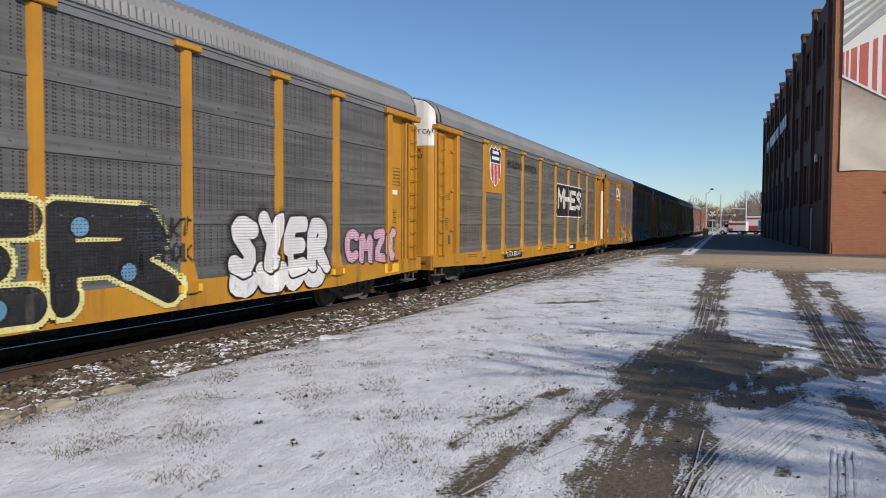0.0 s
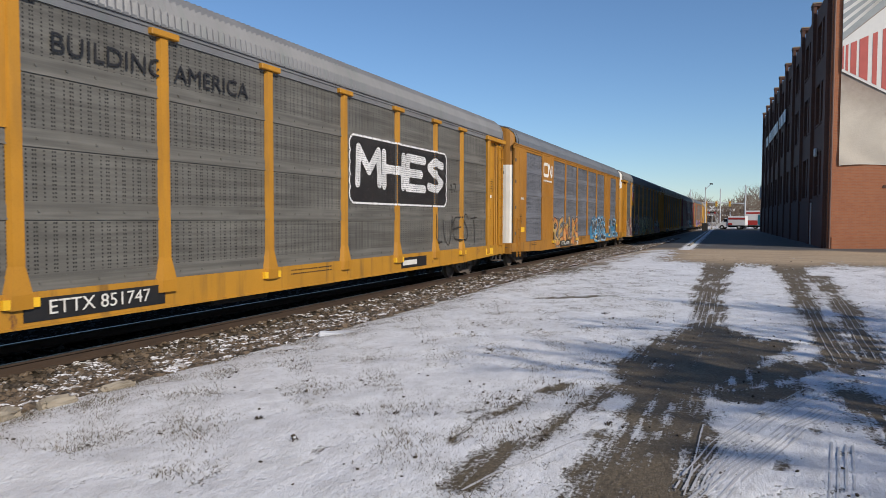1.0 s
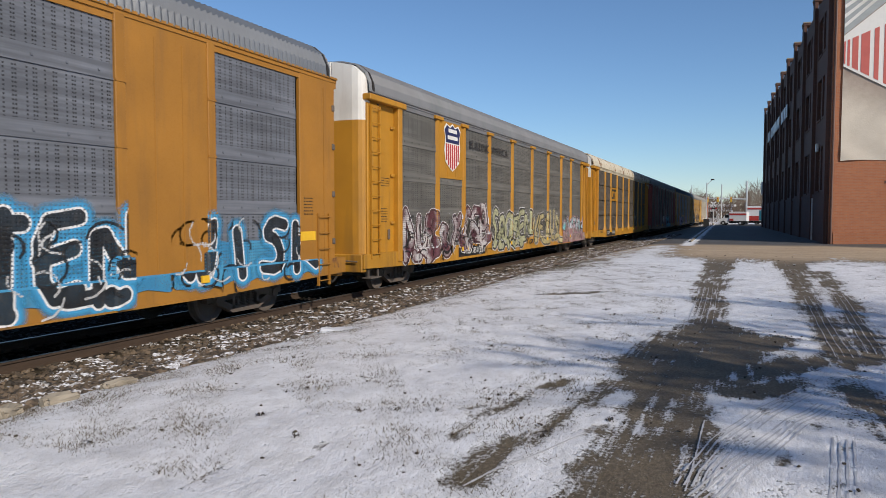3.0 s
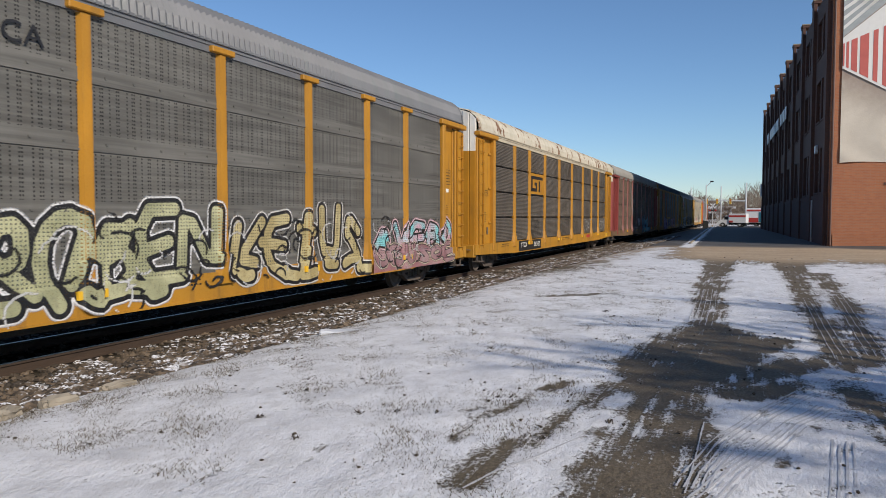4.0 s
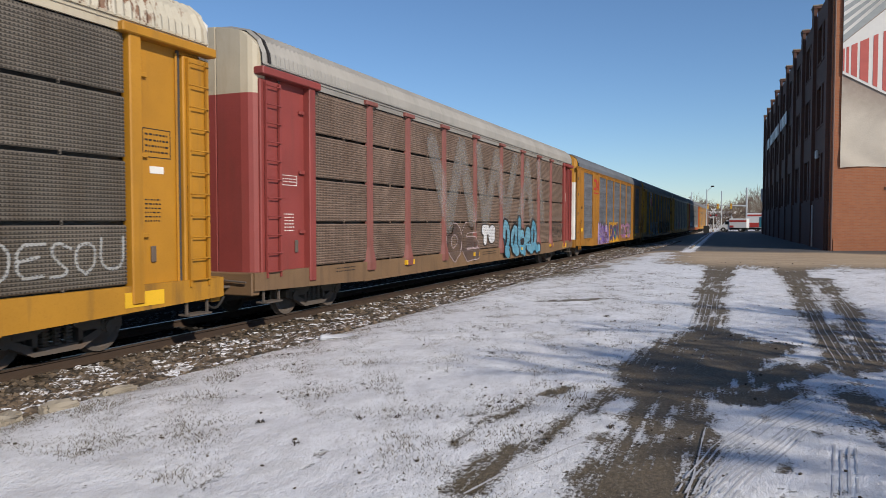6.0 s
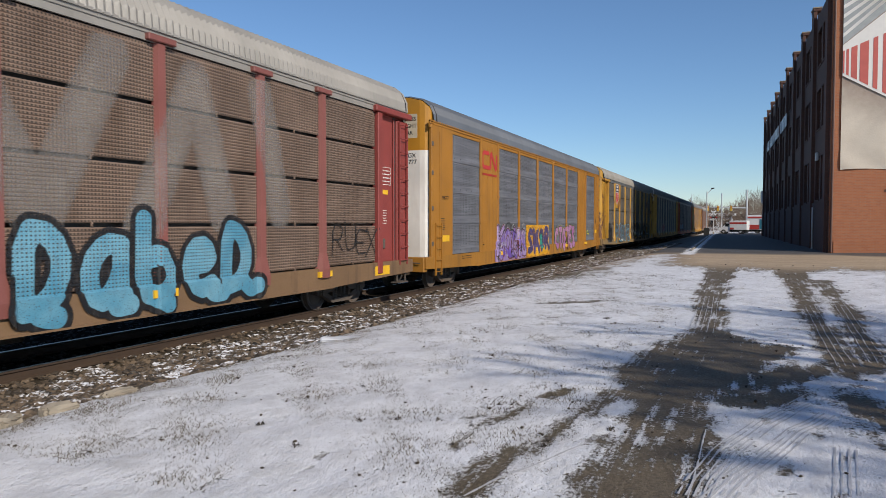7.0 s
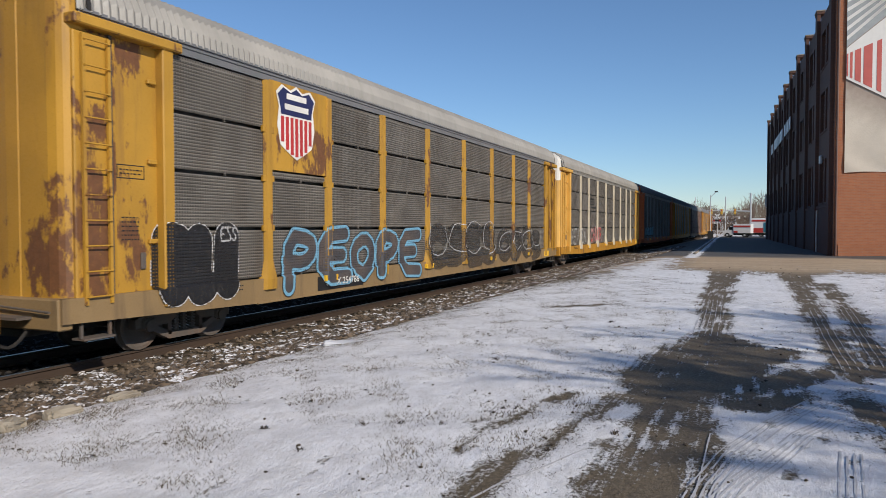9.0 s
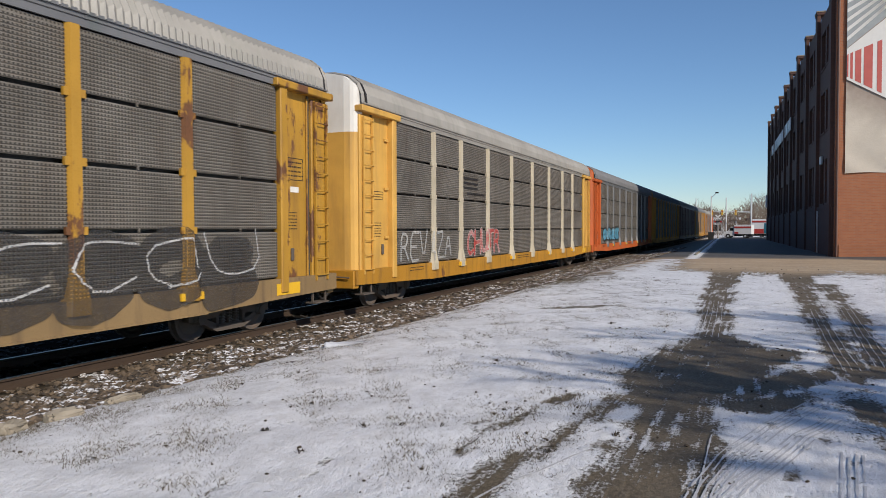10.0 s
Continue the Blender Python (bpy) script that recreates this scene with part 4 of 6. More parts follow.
def ladder_mesh(h0, h1, n):
    def make():
        bm = bmesh.new()
        for y in (-.22, .22):
            add_box(bm, -.02, .03, y - .025, y + .025, h0, h1)
        for k in range(n):
            z = h0 + .12 + (h1 - h0 - .2) * k / (n - 1)
            add_rod(bm, (.05, -.22, z), (.05, .22, z), .013, sides=6)
            for y in (-.22, .22):
                add_rod(bm, (.0, y, z), (.05, y, z), .013, sides=6)
        return bm
    return make


def end_mesh(z0, z1, style):
    """A piece of the end door between two heights, under the roof's arch: smooth with rounded corners, or in narrow folds."""
    def make():
        bm = bmesh.new()

        def top(x):
            a = abs(x)
            for (xa, za), (xb, zb) in zip(ROOF, ROOF[1:]):
                if xb <= a <= xa:
                    return zb + (za - zb) * (a - xb) / (xa - xb) - .03
            return ROOF_Z
        if style == "folds":
            n = 13
            for i in range(n):
                xa, xb = -1.5 + 3.0 * i / n + .014, -1.5 + 3.0 * (i + 1) / n - .014
                y = -.16 if i % 2 else -.10
                zt = min(z1, top(xa), top(xb))
                add_prism(bm, [(xa, z0), (xb, z0), (xb, min(z1, top(xb))), (xa, min(z1, top(xa)))], 1, y, .10)
            add_box(bm, -1.48, 1.48, .02, .12, z0, min(z1, ROOF_Z))
            return bm
        xs = [-1.52, -1.50, -1.44, -1.36, -1.2, -.9, -.60, -.585, -.575, -.56, -.3, 0.0, .02, .03, .3, .56, .575, .585, .60, .9, 1.2, 1.36, 1.44, 1.50, 1.52]
        ys = []
        for x in xs:
            a = max(0.0, (abs(x) - 1.2) / .32)
            seam = .03 if abs(abs(x) - .58) < .006 or .01 < x < .035 else 0.0
            ys.append(-.20 + .24 * (1 - math.sqrt(max(0.0, 1 - a * a))) + seam)
        lo = [bm.verts.new((x, y, z0)) for x, y in zip(xs, ys)]
        hi = [bm.verts.new((x, y, min(z1, top(x)))) for x, y in zip(xs, ys)]
        bl = [bm.verts.new((x, .15, z0)) for x in xs]
        bh = [bm.verts.new((x, .15, min(z1, top(x)))) for x in xs]
        k = len(xs)
        for i in range(k - 1):
            bm.faces.new((lo[i], lo[i + 1], hi[i + 1], hi[i]))
            bm.faces.new((hi[i], hi[i + 1], bh[i + 1], bh[i]))
            bm.faces.new((bl[i], bl[i + 1], lo[i + 1], lo[i]))
        for i in (0, k - 1):
            bm.faces.new((lo[i], hi[i], bh[i], bl[i]))
        bmesh.ops.recalc_face_normals(bm, faces=bm.faces)
        return bm
    return make


def wheel_mesh():
    bm = bmesh.new()
    # wheel lying across the track: tread, flange and dished web
    prof = [(.06, .07), (.10, .10), (.30, .045), (.36, .075), (.42, .075), (.425, -.03), (.455, -.05), (.44, -.075), (.36, -.07), (.30, -.02), (.10, -.05), (.06, -.05)]
    n = 24
    rings = [[bm.verts.new((x, r * math.cos(6.28319 * i / n), r * math.sin(6.28319 * i / n))) for r, x in prof] for i in range(n)]
    for i in range(n):
        a, b = rings[i], rings[(i + 1) % n]
        for k in range(len(prof)):
            bm.faces.new((a[k], a[(k + 1) % len(prof)], b[(k + 1) % len(prof)], b[k]))
    add_rod(bm, (-.1, 0, 0), (.16, 0, 0), .09, sides=12)
    bmesh.ops.recalc_face_normals(bm, faces=bm.faces)
    return bm


def frame_mesh():
    """Cast side frame with its window for the springs."""
    bm = bmesh.new()
    for a, b in (((-1.15, .50), (-.42, .62)), ((1.15, .50), (.42, .62))):
        add_prism(bm, [(a[0], .40), (a[0], .56), (b[0], .72), (b[0] * .6, .72), (b[0] * .6, .52), (b[0], .42)], 0, 0.0, .16)
    add_box(bm, 0, .16, -.45, .45, .60, .74, bevel=.02)
    add_prism(bm, [(-.95, .42), (-.40, .14), (.40, .14), (.95, .42), (.72, .42), (.32, .26), (-.32, .26), (-.72, .42)], 0, .01, .15)
    for y in (-.42, .34):
        add_box(bm, .01, .15, y, y + .08, .22, .66)
    for y in (-.88, .88):
        add_box(bm, .0, .20, y - .14, y + .14, .36, .56, bevel=.03)
        add_rod(bm, (.1, y, .43), (.23, y, .43), .10, sides=12)
    return bm


def spring_mesh():
    bm = bmesh.new()
    for k in range(6):
        z = .27 + k * .055
        add_rod(bm, (.10, 0, z), (.10, 0, z + .03), .075, sides=8)
    add_rod(bm, (.10, 0, .27), (.10, 0, .57), .045, sides=6)
    return bm


def coupler_mesh():
    bm = bmesh.new()
    add_box(bm, -.09, .09, -.8, .0, .72, .92, bevel=.02)
    add_box(bm, -.2, .16, -1.0, -.75, .68, .98, bevel=.05)
    return bm


def hose_mesh():
    bm = bmesh.new()
    pts = [Vector((.5, -.05 - .09 * k, .70 - .30 * math.sin(k / 8 * 3.14))) for k in range(9)]
    for p, q in zip(pts, pts[1:]):
        add_rod(bm, p, q, .028, sides=6)
    return bm


def add_bogie(car, s):
    b = new("bogie")
    b.parent = car
    b.matrix_basis = pose(0, s, 0)
    tagged(b, "grimy cast steel bogie with four wheels")
    for x in (.86, -1.02):
        place("side_frame", shared("side_frame", frame_mesh, M["bogie"]), b, "", pose(x, 0, 0))
        for y in (-.2, 0, .2):
            place("spring", shared("spring", spring_mesh, M["bogie"]), b, "", pose(x - .02, y, 0))
    for y in (-.88, .88):
        place("wheel", shared("wheel", wheel_mesh, M["bogie"]), b, "", pose(.753, y, .425))
        place("wheel", shared("wheel", wheel_mesh, M["bogie"]), b, "", pose(-.753, y, .425, 0, 0, 180))
        place("axle", shared("axle", lambda: rod((-.75, 0, 0), (.75, 0, 0), .08), M["bogie"]), b, "", pose(0, y, .425))
    place("bolster", shared("bolster", lambda: box(-.9, .9, -.2, .2, .45, .72, bevel=.02), M["dark"]), b)


def autorack(spec):
    """An enclosed car carrier. Local +x faces the yard, +y runs along the train, z is above the rails."""
    g = spec.get
    post, trim, sheet, panel = M[g("post", "yellow")], M[g("trim", "yellow")], M[g("sheet", "yellow")], M[g("panel", "perf_grey")]
    sill, ends = M[g("sill", "sill_yellow")], M[g("ends", "yellow")]
    ribs = g("ribs", False)
    car = new("autorack_car")
    tagged(car, spec["label"], "freight car", "cars of the train")
    fl = g("flush", False)
    place("body", shared("body", lambda: box(-1.55, 1.40, -HL + .85, HL - .85, SILL1 - .05, EAVE + .28), M["inside"]), car, "solid box behind punched panels, coloured dark for inside shade")
    place("far_side", shared("far_side", lambda: box(-1.6, -1.551, -HL + .7, HL - .7, SILL0, ROOF_Z), panel), car)
    place("roof", shared("roof|%d" % fl, lambda: roof_mesh(.66 if fl else .36), M[g("roof", "roof_grey")]), car, "corrugated arched roof")
    place("eave_rail", shared("eave_rail", lambda: eave_mesh(), M[g("eave", "roof_grey")]), car)

    def sill_make():
        bm = bmesh.new()
        out = [(-HL + .05, .74), (-HL + 4.3, SILL0), (HL - 4.3, SILL0), (HL - .05, .74), (HL - .05, SILL1), (-HL + .05, SILL1)]
        add_prism(bm, out, 0, 1.50, 1.60)
        add_box(bm, 1.45, 1.63, -HL + 4.3, HL - 4.3, SILL0 - .012, SILL0 + .02)
        return bm
    place("side_sill", shared("side_sill", sill_make, sill), car, "painted side sill")
    place("deck", shared("deck", lambda: box(-1.5, 1.49, -HL + .05, HL - .05, SILL1 - .25, SILL1 - .06), M["dark"]), car)

    def under():
        bm = bmesh.new()
        add_box(bm, -.4, .4, -HL + .3, HL - .3, .45, SILL1 - .26)
        for k in range(-4, 5):
            add_box(bm, -1.45, 1.45, k * 2.1 - .06, k * 2.1 + .06, .62, SILL1 - .26)
        add_box(bm, .55, 1.1, -2.6, -.9, .42, .72, bevel=.03)
        add_rod(bm, (.75, 1.0, .55), (.75, 2.3, .55), .17, sides=12)
        return bm
    place("underframe", shared("underframe", under, M["dark"]), car, "black centre sill and brake gear")
    for s in (-10.75, 10.75):
        add_bogie(car, s)
    for r in (0, 180):
        place("coupler", shared("coupler", coupler_mesh, M["bogie"]), car, "", pose(0, -HL + .35 if r == 0 else HL - .35, 0, 0, 0, r))
    place("brake_hose", shared("brake_hose", hose_mesh, M["dark"]), car, "", pose(0.3, -HL + .2, 0))

    # side panels, bay by bay
    edges = FLUSH_EDGES if fl else EDGES
    bays = list(zip(edges, edges[1:]))
    skip = g("sheets", ())
    for i, (a, b) in enumerate(bays):
        w = b - a - (.16 if fl else .2)
        y0 = a - HL + (.08 if fl else .1)
        if i in skip:
            bm = bmesh.new()
            zt = g("sheet_from", SILL1)
            add_box(bm, 1.50, 1.585, y0 - .05, y0 + w + .05, zt if i == 1 else SILL1, EAVE + (.12 if fl else .02))
            part("side_sheet", bm, sheet, car, "plain painted side sheet")
            zb = zt if i == 1 else SILL1
            for k in (1, 2):
                part("seam", box(1.585, 1.592, y0 + w * k / 3 - .008, y0 + w * k / 3 + .008, zb + .08, EAVE - .1), sheet, car)
        for z0, z1 in (FLUSH_ROWS if fl else ROWS):
            if i in skip and (i != 1 or z0 >= g("sheet_from", SILL1) - .25):
                continue
            h = z1 - z0
            key = "side_panel|%s|%.2f|%.2f" % ("r" if ribs else "f", w, h)
            me = shared(key, rib_panel(w, h) if ribs else flat_panel(w, h), panel)
            place("side_panel", me, car, "", pose(1.535 if ribs else 1.545, y0, z0))
        if i in skip and i == 1 and g("sheet_from"):
            h = g("sheet_from") - 3.10
            me = shared("side_panel|%s|%.2f|%.2f" % ("r" if ribs else "f", w, h), rib_panel(w, h) if ribs else flat_panel(w, h), panel)
            place("side_panel", me, car, "", pose(1.535 if ribs else 1.545, y0, 3.10))
    style = "flush" if fl else ("plain" if ribs and g("post_style") != "tee" else "tee")
    for s in edges[1:-1]:
        place("post", shared("post|" + style, post_mesh(style), post), car, "", pose(0, s - HL, 0))
    if fl:
        place("top_rail", shared("top_rail", lambda: box(1.54, 1.604, -HL + .6, HL - .6, EAVE + .09, ROOF_Z - .03), sheet), car)

    # ends: ladder, recessed door and door post at each corner, folding doors across
    for r, sgn in ((0, -1), (180, 1)):
        e = sgn * HL
        wide = 2.1 if not fl else (2.2 if sgn < 0 else 1.9)
        lo, hi = min(e, e - sgn * wide), max(e, e - sgn * wide)
        if fl:
            bm = box(1.50, 1.59, lo + (.5 if sgn < 0 else .02), hi - (.02 if sgn < 0 else .5), SILL1 - .1, EAVE + .10, bevel=.01)
            add_box(bm, 1.59, 1.60, (lo + hi) / 2 - .01, (lo + hi) / 2 + .01, SILL1, EAVE - .1)
            part("corner_sheet", bm, sheet, car, "riveted corner sheet")
            place("ladder", shared("ladder|short", ladder_mesh(.5, 2.15, 5), sheet), car, "", pose(1.60, e - sgn * 1.0, 0))
            place("notice_plate", shared("notice_plate", lambda: box(1.592, 1.60, -.28, .28, 1.55, 1.75), M["yellow_bright"]), car, "", pose(0, e - sgn * 1.6, 0))
        else:
            place("end_door_sheet", shared("end_door_sheet|%d" % r, lambda: box(1.40, 1.47, lo + (.5 if sgn < 0 else .05), hi - (.05 if sgn < 0 else .5), SILL1 - .02, EAVE - .04), ends), car, "recessed side door")
            place("door_post", shared("door_post|%d" % r, lambda: box(1.42, 1.64, min(e - sgn * 1.92, e - sgn * 2.16), max(e - sgn * 1.92, e - sgn * 2.16), SILL1 - .3, EAVE, bevel=.02), ends), car)
            place("door_header", shared("door_header|%d" % r, lambda: box(1.42, 1.69, lo + (.26 if sgn < 0 else -.22), hi + (.22 if sgn < 0 else -.26), EAVE - .04, EAVE + .12, bevel=.02), trim), car)
            place("corner_post", shared("corner_post|%d" % r, lambda: box(1.35, 1.56, min(e - sgn * .32, e - sgn * .96), max(e - sgn * .32, e - sgn * .96), SILL1 - .05, EAVE - .1, bevel=.02), ends), car)
            place("ladder", shared("ladder|tall", ladder_mesh(.98, 4.95, 11), ends), car, "", pose(1.60, e - sgn * .66, 0))
            place("step", shared("step", lambda: box(1.35, 1.62, -.27, .27, .46, .49), M["bogie"]), car, "", pose(0, e - sgn * .66, 0))
            place("step_hanger", shared("step_hanger", lambda: box(1.50, 1.54, -.27, -.23, .48, .98), M["bogie"]), car, "", pose(0, e - sgn * .66, 0))
            place("step_hanger", shared("step_hanger", lambda: box(1.50, 1.54, -.27, -.23, .48, .98), M["bogie"]), car, "", pose(0, e - sgn * .66 + .5, 0))
            place("door_latch", shared("door_latch", lambda: box(1.47, 1.51, -.05, .05, 1.45, 1.72, bevel=.012), M["bogie"]), car, "", pose(0, e - sgn * 1.6, 0))
        for z0, z1, key in g("end_bands", ((SILL1 - .1, 6.2, "ends"),)):
            mat = ends if key == "ends" else M[key]
            place("end_door", shared("end_door|%.2f|%.2f|%s" % (z0, z1, g("doors", "smooth")), end_mesh(z0, z1, g("doors", "smooth")), mat), car, "folding end door", pose(0, e - sgn * (.66 if fl else .36), 0, 0, 0, r))
        if fl:
            for hz in (1.5, 2.6, 3.7, 4.6):
                place("hinge", shared("hinge", lambda: box(1.50, 1.62, -.05, .05, -.07, .07, bevel=.015), M["bogie"]), car, "", pose(0, e - sgn * .56, hz))
        else:
            place("door_rod", shared("door_rod", lambda: rod((1.50, 0, SILL1), (1.50, 0, EAVE - .1), .022, sides=6), ends), car, "", pose(0, e - sgn * 1.06, 0))
            # dark strip that draws the shadow gap between corner post and door
            place("door_edge", shared("door_edge", lambda: box(1.46, 1.50, -.03, .03, SILL1 - .02, EAVE - .04), M["inside"]), car, "", pose(0, e - sgn * 1.01, 0))
            for hz in (1.9, 3.2, 4.5):
                place("hinge", shared("hinge|b", lambda: box(1.47, 1.53, -.09, .09, -.04, .04, bevel=.012), ends), car, "", pose(0, e - sgn * 1.80, hz))
        place("end_sill", shared("end_sill", lambda: box(-1.5, 1.55, -.10, .14, SILL0 + .02, SILL1, bevel=.02), sill), car, "", pose(0, e - sgn * .12, 0, 0, 0, r))
        place("roof_hoop", shared("roof_hoop", lambda: hoop(), M[g("hoop", "dark")]), car, "", pose(0, e - sgn * (.80 if fl else .55), 0))
        place("uncoupling_lever", shared("uncoupling_lever", lambda: rod((.1, -.16, .98), (1.45, -.16, .92), .018, sides=6), M["bogie"]), car, "", pose(0, e - sgn * .12, 0, 0, 0, r))
        place("end_walk", shared("end_walk", lambda: box(-.9, 1.0, -.34, -.06, SILL1 - .3, SILL1 - .26), M["bogie"]), car, "", pose(0, e - sgn * .12, 0, 0, 0, r))
    for s in g("reflectors", POSTS[1::2]):
        place("reflector", shared("reflector", lambda: box(1.60, 1.664, -.26, .26, .90, 1.03), M["yellow_bright"]), car, "bright yellow reflective strip", pose(0, s - HL, 0))
    return car


def hoop():
    bm = bmesh.new()
    full = ROOF + [(-x, z) for x, z in reversed(ROOF[:-1])]
    rings = []
    for x, z in full:
        d = Vector((x, 0, (z - 4.6) * 1.2)).normalized() * .045
        rings.append([bm.verts.new(p) for p in ((x, -.035, z), (x + d.x, -.035, z + d.z), (x + d.x, .035, z + d.z), (x, .035, z))])
    for a, b in zip(rings, rings[1:]):
        for i in range(4):
            bm.faces.new((a[i], a[(i + 1) % 4], b[(i + 1) % 4], b[i]))
    bmesh.ops.recalc_face_normals(bm, faces=bm.faces)
    return bm


# ---- paint on the cars ----
def spray(name, fill, fill2, line, halo=None, w_fill=0.10, w_line=0.035, w_halo=0.0, shine=None, cover=1.0):
    """Sprayed paint: a fill with an outline round it, feathered and worn. d is the distance from the strokes, in metres."""
    w_fill, w_line = w_fill * (1.4 if w_fill > .04 else 1.0), w_line * 1.2
    n = Nodes(name)
    d = n.math('ADD', n.attr("d"), n.math('MULTIPLY', n.math('SUBTRACT', n.noise(26, 3), 0.5), 0.012))
    x, y, z = n.xyz()
    blend = n.noise(1.3, 2)
    col = n.mix(n.ramp(blend, 0.4, 0.6), fill, fill2)
    if shine:
        col = n.mix(n.ramp(n.math('ABSOLUTE', n.math('SUBTRACT', d, w_fill * .35)), 0.0, w_fill * .2, 0.75, 0.0), col, shine)
    col = n.mix(n.ramp(d, w_fill - .005, w_fill + .005), col, line)
    edge = w_fill + w_line
    if halo:
        col = n.mix(n.ramp(d, edge - .005, edge + .005), col, halo)
        edge += w_halo
    soft = 0.008 if not halo else w_halo * .8
    col = n.mix(n.math('MULTIPLY', n.ramp(n.noise(14, 4, (1, 1, .4)), 0.52, 0.75), 0.4), col, (0.10, 0.085, 0.07))
    a = n.ramp(d, edge - soft, edge, 1.0, 0.0)
    a = n.math('MULTIPLY', a, n.ramp(n.noise(55, 2), 0.30, 0.42, 0.35 * cover, cover))
    # the punched holes of the side sheets stay open under the paint
    hole = n.math('MULTIPLY', n.math('LESS_THAN', n.math('FRACT', n.math('DIVIDE', y, 0.066)), 0.42), n.math('LESS_THAN', n.math('FRACT', n.math('DIVIDE', n.math('SUBTRACT', z, 1.135), 0.058)), 0.40))
    hole = n.math('MULTIPLY', hole, n.math('GREATER_THAN', z, SILL1 + 0.03))
    a = n.math('MULTIPLY', a, n.math('SUBTRACT', 1.0, n.math('MULTIPLY', hole, 0.72)))
    n.done(col, 0.5)
    tr = n.t.nodes.new("ShaderNodeBsdfTransparent")
    mx = n.t.nodes.new("ShaderNodeMixShader")
    n.put(mx.inputs[0], a)
    n.t.links.new(tr.outputs[0], mx.inputs[1])
    n.t.links.new(n.b.outputs[0], mx.inputs[2])
    n.t.links.new(mx.outputs[0], n.out.inputs[0])
    return n.m


def rounded(pts, times=2):
    """Cuts the corners of a chain of points."""
    for _ in range(times):
        out = [pts[0]]
        for (ax, az), (bx, bz) in zip(pts, pts[1:]):
            out += [(ax * .75 + bx * .25, az * .75 + bz * .25), (ax * .25 + bx * .75, az * .25 + bz * .75)]
        pts = out + [pts[-1]]
    return pts


def side_x(s, z, spec):
    """How far the side stands out at a place, with the posts."""
    base = np.where(z < SILL1 + .01, 1.612, 1.566)
    if not spec.get("flush"):
        q = np.minimum(s, LEN - s)
        base = np.where((q < 1.92) & (z > SILL1), 1.474, np.where((q < 2.16) & (z > SILL1 - .3), 1.644, base))
    dy = np.min([np.abs(s - p) for p in (FLUSH_EDGES[1:-1] if spec.get("flush") else POSTS)], 0)
    up = 0.055 if spec.get("flush") else 0.072
    foot = np.where(z < SILL1 + .32, 1.75, 1.0)
    post = np.clip((0.125 * foot - dy) / 0.05, 0, 1) * up
    return np.maximum(base, np.where(post > 0.005, 1.558, 0.0) + post + (0.05 * (post > 0.01) * (z < SILL1 + .36))) + 0.006


def tag_on(car, spec, s0, s1, z0, z1, lines, material, label, lift=0.0, cell=0.035, reach=0.32, name="graffiti"):
    """Sprayed strokes laid over the side, sills and posts."""
    ys, zs = np.arange(s0 - reach, s1 + reach, cell), np.arange(max(SILL0 + .02, z0 - reach), min(EAVE - .1, z1 + reach), cell)
    S, Z = np.meshgrid(ys, zs)
    d = np.full(S.shape, 9.0)
    for ln in lines:
        d = np.minimum(d, seg_dist(S - s0, Z - z0, [(a, b, 0.0) for a, b in ln]))
    X = side_x(S, Z, spec) + lift
    i = np.arange(S.size).reshape(S.shape)
    near = np.minimum.reduce([d[:-1, :-1], d[:-1, 1:], d[1:, 1:], d[1:, :-1]]) < reach
    q = np.stack([i[:-1, :-1], i[:-1, 1:], i[1:, 1:], i[1:, :-1]], -1)[near]
    used = np.unique(q)
    back = np.zeros(S.size, int)
    back[used] = np.arange(len(used))
    verts = np.stack([X, S - HL, Z], -1).reshape(-1, 3)[used]
    me = mesh_of(name, verts.tolist(), back[q].tolist(), material, (("d", d.ravel()[used]),))
    place(name, me, car, label)


def panel_shape(car, name, outline, material, x, label="", t=0.004):
    """A flat painted shape on the side; outline in metres from the car's start and above the rail."""
    part(name, prism([(s - HL, z) for s, z in outline], 0, x, x + t), material, car, label)


